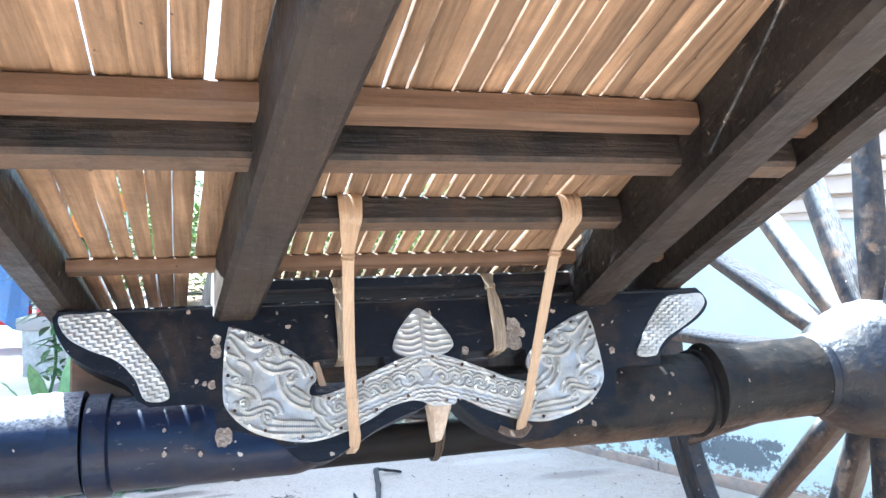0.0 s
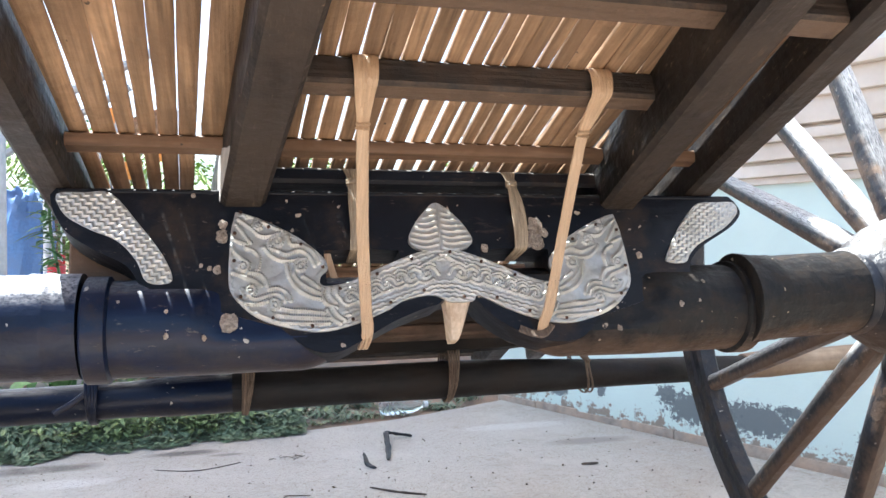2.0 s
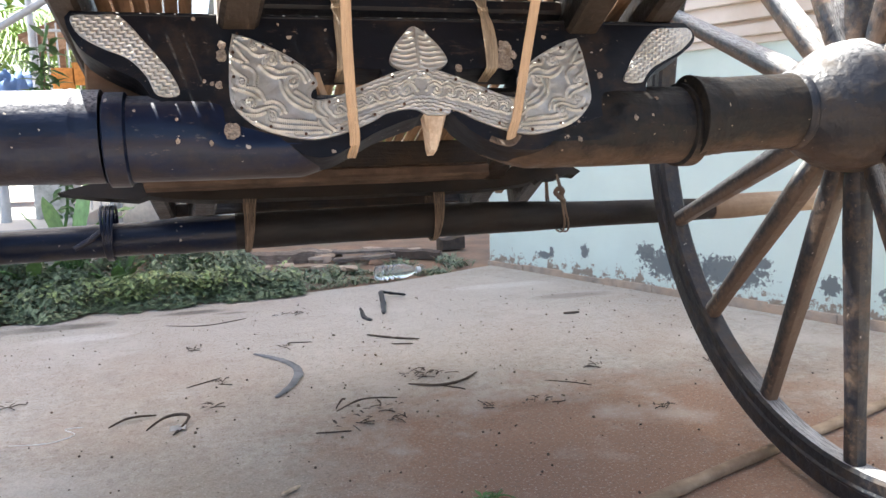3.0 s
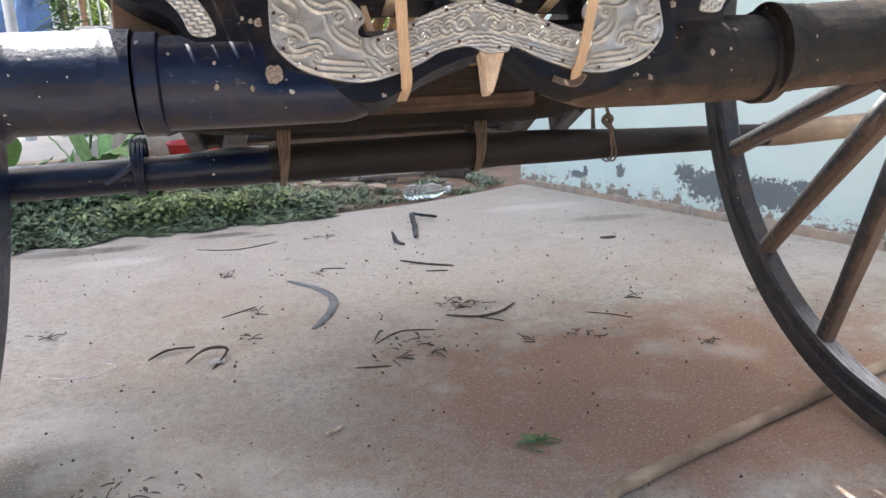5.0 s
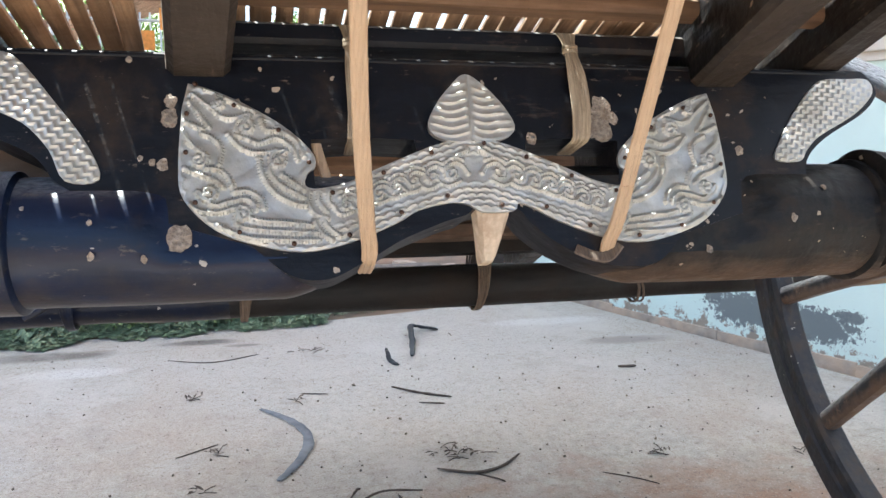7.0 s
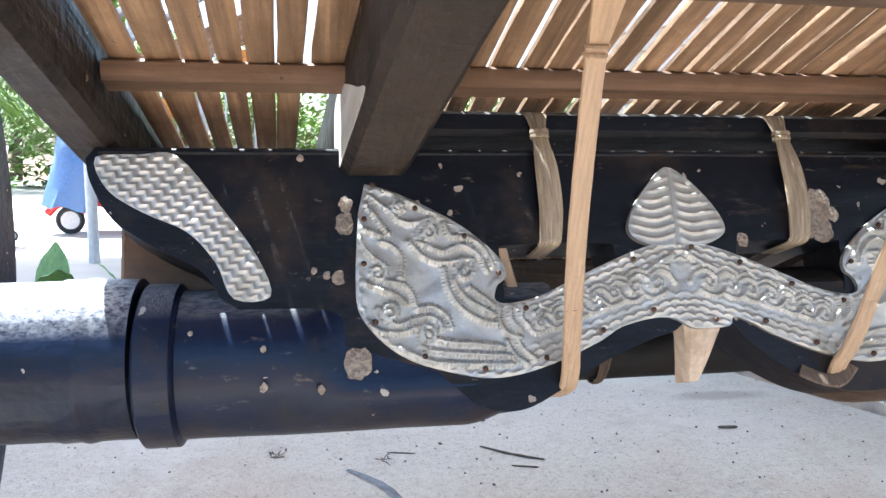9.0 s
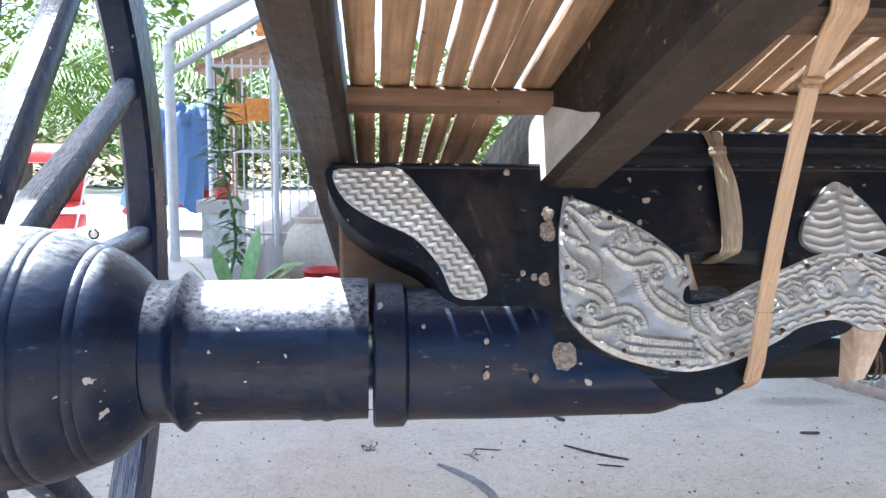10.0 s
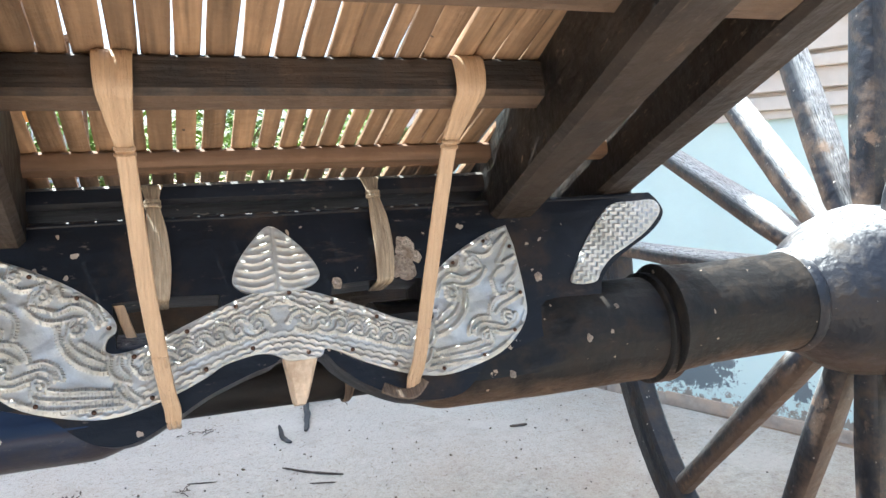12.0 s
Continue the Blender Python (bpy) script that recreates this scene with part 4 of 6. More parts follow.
cross_bar(-0.0405, 0.014, 0.1600, 0.1800, -0.212, 0.222, BLACK, "black wooden cross bar")
cross_bar(0.20, 0.230, 0.174, SLAT_W, -0.418, 0.372, DARKBAR, "old wooden cross bar")
cross_bar(0.36, 0.390, 0.174, SLAT_W, -0.418, 0.372, BAR, "old wooden cross bar")
# this dark bar is added in place of a shaded band above the batten
cross_bar(0.552, 0.590, 0.139, SLAT_W, -0.418, 0.294, DARKBAR, "dark wooden cross bar")
cross_bar(0.548, 0.590, 0.1135, 0.1385, -0.418, 0.294, OLD_BAR, "brown sawn batten under the dark cross bar")
cross_bar(0.945, 0.990, 0.166, SLAT_W, -0.418, 0.372, DARKBAR, "dark wooden end bar")


def build_slats():
    rnd = random.Random(4)

    def lay(joints, splay, back=0.98):
        """Slats side by side between joints (u at v = -0.12, width of the gap there); splay(u): their slant along the bed."""
        for (a, ga), (b, gb) in zip(joints, joints[1:]):
            bm = bmesh.new()
            loops = []
            skew = rnd.uniform(-0.002, 0.002)
            end = rnd.uniform(0, 0.02)
            thick = rnd.uniform(0.0055, 0.0075)
            drop = rnd.uniform(-0.0008, 0.0012)
            knot = rnd.uniform(-0.7, 0.2)
            for i in range(37):
                v = -0.80 - end + (0.80 + back + end) * i / 36
                tight = 1.0 - 0.62 * min(1, max(0, (-0.16 - v) / 0.14))  # gaps narrowed towards the front to fit the camera's view
                lo = a + (v + 0.12) * splay(a) + tight * ga / 2 + 0.0011 * noise.noise((a * 90, v * 14, 1)) + 0.0006 * noise.noise((a * 90, v * 60, 1))
                hi = b + (v + 0.12) * splay(b) - tight * gb / 2 + 0.0011 * noise.noise((b * 90, v * 14, 5)) + 0.0006 * noise.noise((b * 90, v * 60, 5))
                lo, hi = lo + skew * (v + 0.12), hi + skew * (v + 0.12)
                w = SLAT_W + drop + 0.0010 * noise.noise((a * 50, v * 3, 2)) - 0.0009 * math.exp(-(((v - knot) % 0.42 - 0.21) / 0.014) ** 2)
                m = (lo + hi) / 2
                c = (hi - lo) * 0.16
                loops.append([(lo + c, v, w), (m, v, w - 0.0007), (hi - c, v, w), (hi, v, w + 0.0022), (hi, v, w + thick), (lo, v, w + thick), (lo, v, w + 0.0022)])
            part("slat", rings(bm, loops), SLAT, cart)
    lay([(-0.2120, 0.004), (-0.1905, 0.0035), (-0.1682, 0.0030), (-0.1482, 0.0045), (-0.1248, 0.0050), (-0.1050, 0.0022), (-0.0835, 0.0042), (-0.0626, 0.0060), (-0.0385, 0.0068), (-0.0145, 0.0060),
         (0.0055, 0.0050), (0.0255, 0.0046), (0.0428, 0.0022), (0.0628, 0.0058), (0.0800, 0.0028), (0.0985, 0.0030), (0.1240, 0.0060), (0.1430, 0.0012), (0.1610, 0.0022), (0.1850, 0.0012), (0.2085, 0.0075), (0.2250, 0.0)], lambda u: 0.16 * u)
    lean = lambda u: -0.07 - 0.7 * (u + 0.28)
    lay([(-0.4180, 0.003), (-0.3940, 0.0042), (-0.3665, 0.0030), (-0.3445, 0.0046), (-0.3230, 0.0032), (-0.3010, 0.0014), (-0.2815, 0.0)], lean)
    lay([(-0.2755, 0.0), (-0.2490, 0.0)], lean, -0.075)
    lay([(0.2740, 0.0), (0.2960, 0.0020), (0.3180, 0.0030), (0.3440, 0.0040)], lambda u: 0.13)


build_slats()


def band(points, width, thick, label, wide=(1, 0, 0), strands=1, name="rattan_tie", mat=RATTAN):
    bm = bmesh.new()
    pts = smooth_line(points, 6)
    for k in range(strands):
        off = Vector(((k - (strands - 1) / 2) * width / strands, 0, 0))
        sweep(bm, [p + off + Vector((0, 0.0012 * ((k * 7) % 3 - 1), 0)) for p in pts], width / strands * 1.05, thick, wide, 8, 3.0)
    return part(name, bm, mat, cart, label)


def build_ties():
    # two long straps from the middle cross bar round the bow, each fanned out over the bar
    for us, back_u in (((-0.1195, -0.1190, -0.1175, -0.1120, -0.1040, -0.1005), -0.106), ((0.1310, 0.1300, 0.1260, 0.1195, 0.1150, 0.1120), 0.098)):
        front = [(us[1], -0.230, 0.159), (us[2], -0.205, 0.1465), (us[3], -0.130, 0.0610), (us[4], -0.072, -0.0080), (us[5], -0.0530, -0.0260), (us[5], -0.040, -0.0360), (us[5], -0.010, -0.0385)]
        line = smooth_line(front, 8)
        bm = bmesh.new()
        sweep(bm, line[:26], lambda t: 0.0134 + 0.0012 * math.exp(-((t - 0.93) / 0.04) ** 2) - 0.0012 * max(0, t - 0.8) / 0.2 + 0.0002 * math.sin(t * 60), lambda t: 0.0042 + 0.0022 * math.exp(-((t - 0.93) / 0.04) ** 2), (1, 0, 0), 10, 3.2)
        part("rattan_tie", bm, RATTAN, cart, "long flat pale rattan strap")
        for k in (-1, 0, 1):
            bm = bmesh.new()
            sweep(bm, [p + Vector((0.0040 * k, -0.0006 * (k == 0), 0)) for p in line[21:]], lambda t: 0.0046 + 0.0012 * math.sin(math.pi * min(1, t * 1.4)), 0.0052, (1, 0, 0), 8, 2.4)
            part("rattan_tie", bm, RATTAN, cart, "rattan strand drawn under the beam")
        for k in range(9):
            f = (k - 4) / 4
            fan = [(us[0] + f * 0.0110, -0.228, 0.199), (us[0] + f * 0.0110, -0.2515, 0.193), (us[0] + f * 0.0100, -0.2505, 0.168), (us[1] + f * 0.0080, -0.232, 0.1600), (us[2] + f * 0.0042, -0.206, 0.1460)]
            band(fan, 0.0036, 0.0026 + 0.0008 * (k % 2), "rattan strand")
        for at, w, v in ((us[2], 0.1450, -0.204), (us[2], 0.1425, -0.199)):
            ring = [(at + 0.0066 * math.cos(a), v + 0.0040 * math.sin(a), w + 0.0030 * math.sin(a)) for a in [2 * math.pi * i / 10 for i in range(11)]]
            band(ring, 0.0026, 0.0022, "rattan binding", wide=(0, 0, 1))
        if back_u > 0:
            band([(0.122, -0.0490, -0.0290), (0.111, -0.0480, -0.0395), (0.098, -0.0470, -0.0385), (0.083, -0.0440, -0.0310)], 0.0110, 0.0030, "rattan strap turned along the beam", wide=(0, 0.4, 1), mat=OLD_TIE)
        for k in range(9):
            f = (k - 4) / 4
            back = [(back_u + f * 0.0095, -0.030, 0.1770), (back_u + f * 0.008, -0.0405, 0.1765), (back_u + f * 0.0045, -0.0460, 0.158), (back_u + 0.002 + f * 0.0075, -0.0500, 0.130), (back_u + 0.003 + f * 0.0080, -0.0500, 0.100),
                    (back_u + 0.002 + f * 0.0075, -0.0480, 0.080), (back_u + 0.001 + f * 0.0070, -0.0450, 0.0705), (back_u + f * 0.0065, -0.030, 0.0690), (back_u + f * 0.006, -0.006, 0.0695)]
            band(back, 0.0026, 0.0020 + 0.0006 * (k % 2), "fine rattan strand", mat=OLD_RATTAN)
        if back_u < 0:
            band([(-0.142, -0.034, 0.080), (-0.134, -0.026, 0.052), (-0.125, -0.020, 0.026)], 0.0085, 0.004, "rattan end behind the beam")
        for w in (0.155, 0.159):
            ring = [(back_u + 0.0065 * math.cos(a), -0.0465 + 0.0048 * math.sin(a), w) for a in [2 * math.pi * i / 10 for i in range(11)]]
            band(ring, 0.0036, 0.0022, "rattan knot", wide=(0, 0, 1), mat=OLD_RATTAN)


build_ties()


def build_wheel(side):
    hub_u = 0.730 if side > 0 else -0.744
    at = thing("wheel", "", "")
    at.parent = cart
    at["label"] = "black wooden spoked cart wheel"

    def upright(bm):
        """Takes the wheel's lean back out of the navy hub, to fit the camera's view."""
        if side < 0:
            bmesh.ops.rotate(bm, verts=bm.verts, cent=(hub_u, 0, 0), matrix=Matrix.Rotation(radians(-1.5), 3, "Y"))
        return bm
    prof = [(0.402, 0.02), (0.402, 0.060), (0.404, 0.063), (0.424, 0.063), (0.428, 0.0575), (0.445, 0.0565), (0.53, 0.0565), (0.540, 0.060), (0.545, 0.0635), (0.552, 0.0640), (0.560, 0.061), (0.575, 0.064),
            (0.583, 0.0680), (0.585, 0.0705), (0.590, 0.0725), (0.5925, 0.0715), (0.594, 0.0760), (0.600, 0.0790), (0.603, 0.0782), (0.630, 0.093), (0.660, 0.102), (0.690, 0.105), (0.720, 0.102), (0.750, 0.092), (0.775, 0.078), (0.79, 0.064), (0.85, 0.060), (0.92, 0.056), (0.925, 0.02)]
    near = 0.026 if side > 0 else 0.0
    if side > 0:
        prof = [p for p in prof if p[0] < 0.446] + [(0.600, 0.0580), (0.604, 0.0612), (0.611, 0.0614), (0.614, 0.0590), (0.622, 0.0640), (0.640, 0.079), (0.665, 0.093), (0.690, 0.101),
                                                    (0.720, 0.105), (0.750, 0.103), (0.780, 0.094), (0.805, 0.080), (0.820, 0.066), (0.88, 0.061), (0.95, 0.057), (0.955, 0.02)]
    prof = [(u + near if u < 0.5 else u, r) for u, r in prof]
    turned = [(near + 0.432, 0.0585), (near + 0.436, 0.0590), (near + 0.440, 0.0575), (near + 0.452, 0.0582), (near + 0.456, 0.0568)]
    if side > 0:
        nave = [p for p in prof if p[0] > 0.52]
        neck = [p for p in prof if p[0] < 0.45] + [(0.602, 0.0572)]
    else:
        nave = [(0.568, 0.050), (0.570, 0.0575), (0.574, 0.0600), (0.580, 0.0670), (0.5935, 0.0790), (0.6040, 0.0846), (0.6055, 0.0844), (0.6070, 0.0858), (0.6110, 0.0870), (0.6125, 0.0869), (0.6140, 0.0884), (0.637, 0.0965), (0.6415, 0.0973), (0.6428, 0.0970),
                (0.6440, 0.0981), (0.6490, 0.0990), (0.6503, 0.0986), (0.6515, 0.0994), (0.660, 0.1005), (0.690, 0.103), (0.720, 0.101), (0.750, 0.091), (0.775, 0.078), (0.79, 0.064), (0.85, 0.060), (0.92, 0.056), (0.925, 0.02)]
        neck = [(u, min(r, 0.0575)) for u, r in prof if u < 0.45] + [(0.5320, 0.0562), (0.5360, 0.0568), (0.5395, 0.0600), (0.5440, 0.0640), (0.5475, 0.0618), (0.5510, 0.0580), (0.5550, 0.0566), (0.5760, 0.0564)]
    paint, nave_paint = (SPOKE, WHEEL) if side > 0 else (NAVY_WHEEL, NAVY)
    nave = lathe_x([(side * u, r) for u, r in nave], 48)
    part("hub", upright(nave), nave_paint, at, "turned black nave, top whitened by dust and sun")
    neck = sorted([p for p in neck if not near + 0.428 < p[0] < near + 0.460] + turned)
    sleeve = lathe_x([(side * u, r) for u, r in neck], 48)
    if side < 0:
        bmesh.ops.translate(sleeve, verts=sleeve.verts, vec=(0, 0, 0.0015))
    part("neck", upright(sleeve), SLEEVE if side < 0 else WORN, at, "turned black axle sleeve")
    ro, ri, hw = (0.667, 0.598, 0.022) if side > 0 else (0.645, 0.571, 0.022)
    bm = bmesh.new()
    loops = []
    for i in range(112):
        a = 2 * math.pi * i / 112
        c, s = math.cos(a), math.sin(a)
        loops.append([(hub_u + du, r * c, r * s) for du, r in ((-hw, ri + 0.006), (-hw + 0.006, ri), (hw - 0.006, ri), (hw, ri + 0.006), (hw, ro - 0.006), (hw - 0.006, ro), (-hw + 0.006, ro), (-hw, ro - 0.006),
                                                                (-hw, ri + 0.036), (-hw - 0.004, ri + 0.032), (-hw - 0.004, ri + 0.028), (-hw, ri + 0.024))])
    loops.append(loops[0])
    rings(bm, loops, False)
    bmesh.ops.remove_doubles(bm, verts=bm.verts[:], dist=1e-5)
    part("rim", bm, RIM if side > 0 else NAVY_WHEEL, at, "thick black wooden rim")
    shape = bmesh.new()
    loops = []
    for r, w, t in ((0.085, 0.030, 0.030), (0.12, 0.040, 0.036), (0.20, 0.044, 0.036), (0.35, 0.038, 0.032), (0.50, 0.033, 0.028), (ri - 0.02, 0.034, 0.028), (ri + 0.01, 0.034, 0.028)):
        loop = []
        for k in range(12):
            a = 2 * math.pi * k / 12
            c, s = math.cos(a), math.sin(a)
            c, s = math.copysign(abs(c) ** 0.6, c), math.copysign(abs(s) ** 0.6, s)
            loop.append((hub_u + c * t / 2, s * w / 2, r))
        loops.append(loop)
    rings(shape, loops)
    first = None
    for i in range(16):
        if first is None:
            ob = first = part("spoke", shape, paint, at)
        else:
            ob = new("spoke", first.data)
            ob.parent = at
        ob.rotation_euler = (radians(PITCH + (-0.6 if side > 0 else 3.3) + i * 22.5), 0, 0)
    # wheel centres and leans, tops inwards, are fitted to the camera's view
    centre = (0.711, -0.030, 0.677) if side > 0 else (hub_u, 0, AXLE_Z)
    lean = Matrix.Rotation(radians(-3.3 if side > 0 else 0), 4, "Z") @ Matrix.Rotation(radians(-2.4 if side > 0 else 1.5), 4, "Y")
    at.matrix_basis = CART.inverted() @ Matrix.Translation(centre) @ lean @ Matrix.Rotation(radians(-PITCH), 4, "X") @ Matrix.Translation((-hub_u, 0, 0))
    return at


for side in (-1, 1):
    build_wheel(side)


def build_rear():
    """The outrigger pole under the far end of the bed, with its ties, and the far bolster."""
    inv = CART.inverted()
    def loc(points):
        return [inv @ Vector(p) for p in points]
    pole = loc(smooth_line([(-1.45, 0.665, 0.440), (-0.60, 0.66, 0.449), (-0.25, 0.655, 0.455), (0.2, 0.66, 0.456), (0.5, 0.665, 0.451), (0.95, 0.67, 0.445)], 8))
    n = len(pole)
    part("outrigger_pole", rod(pole[15:], lambda t: 0.0375 + 0.002 * max(0, 1 - abs(t - 0.3) * 2.2) - 0.022 * max(0, t - 0.50) + 0.0006 * math.sin(t * 23), 24), DULL_BLACK, cart, "black painted outrigger pole")
    part("pole_sleeve", rod(pole[:17], lambda t: 0.0345 + 0.0048 * min(1, max(0, (t - 0.70) / 0.12)), 20), NAVY, cart, "navy painted end of the pole")
    tip = loc([(0.94, 0.67, 0.447), (1.0, 0.67, 0.449), (1.15, 0.672, 0.452), (1.32, 0.675, 0.457)])
    part("bamboo_end", rod(tip, lambda t: 0.030 + 0.003 * (abs(t - 0.4) < 0.1), 14), BAMBOO, cart, "pale bare bamboo end of the pole")
    run = lambda pts: [(p.x, p.y) for p in smooth_line([(u, w, 0) for u, w in pts], 3)]
    bol = run([(-0.588, 0.134), (-0.53, 0.150), (-0.46, 0.166), (-0.40, 0.158), (-0.34, 0.140), (-0.20, 0.134), (0.20, 0.134), (0.34, 0.142), (0.40, 0.160), (0.465, 0.167), (0.51, 0.155), (0.530, 0.152), (0.554, 0.1375)])
    bol += run([(0.540, 0.128), (0.515, 0.131), (0.49, 0.123), (0.450, 0.1195), (0.425, 0.104), (0.358, 0.094), (0.22, 0.089), (-0.22, 0.091), (-0.36, 0.098), (-0.44, 0.112), (-0.52, 0.122)])
    part("rear_bolster", slab([(u, w + 0.013 * (w < 0.11)) for u, w in bol], [], 0.628, 0.655), DULL_BLACK, cart, "worn black rear cross beam with pointed ends")
    def tie(u, wide, mat, tall=0.075, lean=0.004, label="dull tie holding the pole"):
        y, z = 0.658 + 0.01 * u, 0.452
        ring = [(u + lean * math.sin(a), y + 0.048 * math.cos(a), z + 0.010 + (0.052 if math.sin(a) < 0 else tall) * math.sin(a)) for a in [2 * math.pi * i / 20 for i in range(21)]]
        part("pole_tie", sweep(bmesh.new(), loc(ring), wide, 0.004, (1, 0, 0), 8), mat, cart, label)
    for u in (-0.222, 0.194):
        for k in range(-2, 3):
            tie(u + k * 0.0042, 0.0044, OLD_TIE, 0.084, 0.005 + 0.0022 * k)
    tie(0.500, 0.006, OLD_TIE, 0.110, -0.012, "dull brown cord holding the pole")
    tie(0.507, 0.005, OLD_TIE, 0.110, -0.018, "dull brown cord holding the pole")
    part("cord_knot", rod(loc(smooth_line([(0.478, 0.605, 0.500), (0.490, 0.598, 0.512), (0.484, 0.600, 0.522), (0.474, 0.604, 0.512), (0.486, 0.598, 0.498), (0.496, 0.602, 0.490)], 4)), 0.006, 8), OLD_TIE, cart, "knotted dull cord")
    for k in range(4):
        tie(-0.500 + (k - 1.5) * 0.0050, 0.0062, NAVY, 0.062, 0.003 * (k - 1.5), "dark blue rope lashing")
    part("rope_end", rod(loc(smooth_line([(-0.50, 0.615, 0.482), (-0.535, 0.605, 0.457), (-0.56, 0.60, 0.444)], 4)), 0.006, 8), NAVY, cart, "loose end of dark blue rope")


build_rear()


# ---- shade: an unseen slab added overhead, beyond the cart ----
def overhead_shade():
    bm = bmesh.new()
    box(bm, -4.2, 2.8, 1.50, 5.1, 4.5, 4.62)
    box(bm, -2.6, 2.8, 5.1, 10.4, 4.5, 4.62)
    return tagged(part("roof_overhang", bm, WHITE, smooth=False), "unseen flat slab added overhead to shade the yard", "roof", kind="structure")


overhead_shade()


# ---- raised yard, far wall ----
def raised_yard():
    bm = bmesh.new()
    box(bm, -16, -1.06, 2.43, 16, -0.2, 0.26, 0.01)
    yard = part("raised_yard", bm, PAVING, smooth=False)
    return tagged(yard, "pale sunlit paved yard behind a low kerb", "pavement", kind="structure")


raised_yard()
tagged(part("kerb_wall", solid(-16, -1.045, 2.39, 2.47, -0.2, 0.27, bevel=0.008), STONE, smooth=False), "low grey kerb wall of the yard", "kerb", kind="structure")


# ---- plants ----
def leaf_blade(bm, base, tip, width, fold=0.25, droop=0.0, cuts=3):
    """A pointed leaf from base to tip, folded along its middle."""
    base, tip = Vector(base), Vector(tip)
    d = tip - base
    side = d.cross(Vector((0, 0, 1)))
    side = side.normalized() if side.length > 1e-5 else Vector((1, 0, 0))
    up = side.cross(d).normalized()
    mids, ls, rs = [], [], []
    for i in range(cuts + 1):
        t = i / cuts
        p = base + d * t - Vector((0, 0, droop * t * t))
        w = width * math.sin(math.pi * min(0.98, 0.08 + 0.92 * t)) ** 0.8
        mids.append(bm.verts.new(p))
        ls.append(bm.verts.new(p + side * w / 2 + up * fold * w))
        rs.append(bm.verts.new(p - side * w / 2 + up * fold * w))
    for i in range(cuts):
        bm.faces.new((ls[i], ls[i + 1], mids[i + 1], mids[i]))
        bm.faces.new((mids[i], mids[i + 1], rs[i + 1], rs[i]))


def ground_cover():
    rnd = random.Random(11)
    bm = bmesh.new()
    for _ in range(21000):
        x = rnd.uniform(-2.4, 0.014)
        edge = 2.192 + 0.107 * (x + 0.07) if x > -0.737 else 2.121 + 0.247 * (x + 0.737)
        deep = rnd.random() ** 1.3 * (0.54 if x < -0.26 else 0.54 * max(0.15, (0.12 - x) / 0.38))
        y = edge - 0.04 + deep + 0.09 * noise.noise((x * 7, 0, 4)) + 0.03 * noise.noise((x * 31, 0, 4))
        h = (0.010 + 0.13 * min(1, deep / 0.26)) * (0.62 + 0.95 * noise.noise((x * 5, y * 5, 0)) + rnd.uniform(-0.1, 0.5))
        a = radians(rnd.gauss(-90, 55))
        size = rnd.uniform(0.013, 0.032)
        p = Vector((x, y, max(0.004, h)))
        leaf_blade(bm, p, p + Vector((math.cos(a) * size, math.sin(a) * size, rnd.uniform(-0.9, 0.15) * size * min(1, h / 0.04))), size * 0.78, 0.12, 0, 2)
    return tagged(part("ground_cover", bm, LEAF_DARK, smooth=False), "low green creeping weeds along the concrete edge", "weeds", kind="stuff")


ground_cover()


def pale_creeper():
    rnd = random.Random(12)
    bm = bmesh.new()
    for _ in range(1500):
        x = rnd.gauss(-0.51, 0.21)
        y = 2.18 + 0.15 * (x + 0.3) + abs(rnd.gauss(0, 0.12))
        h = 0.03 + 0.10 * rnd.random() + 0.04 * noise.noise((x * 6, y * 6, 9))
        a = radians(rnd.gauss(-90, 60))
        size = rnd.uniform(0.013, 0.030)
        p = Vector((x, y, h))
        leaf_blade(bm, p, p + Vector((math.cos(a) * size, math.sin(a) * size, rnd.uniform(-0.8, 0.3) * size)), size * 0.75, 0.12, 0, 2)
    return tagged(part("creeper", bm, LEAF_PALE, smooth=False), "pale yellow-green creeper among the weeds", "creeper", kind="stuff")


pale_creeper()


def grass_tufts():
    rnd = random.Random(5)
    bm = bmesh.new()
    for _ in range(2600):
        x = rnd.uniform(-0.05, 0.95)
        y = 2.36 + 0.22 * x + rnd.uniform(0.0, 0.48)
        if noise.noise((x * 6, y * 6, 3)) < (0.05 if x > 0.45 else -0.12):
            continue
        a = rnd.uniform(0, 6.28)
        h = rnd.uniform(0.02, 0.07)
        p = Vector((x, y, -0.03))
        leaf_blade(bm, p, p + Vector((math.cos(a) * h, math.sin(a) * h, h)), rnd.uniform(0.005, 0.012), 0.1, h * 0.5, 2)
    return tagged(part("grass", bm, LEAF_DARK, smooth=False), "thin grass growing out of the red soil", "grass", kind="stuff")


grass_tufts()


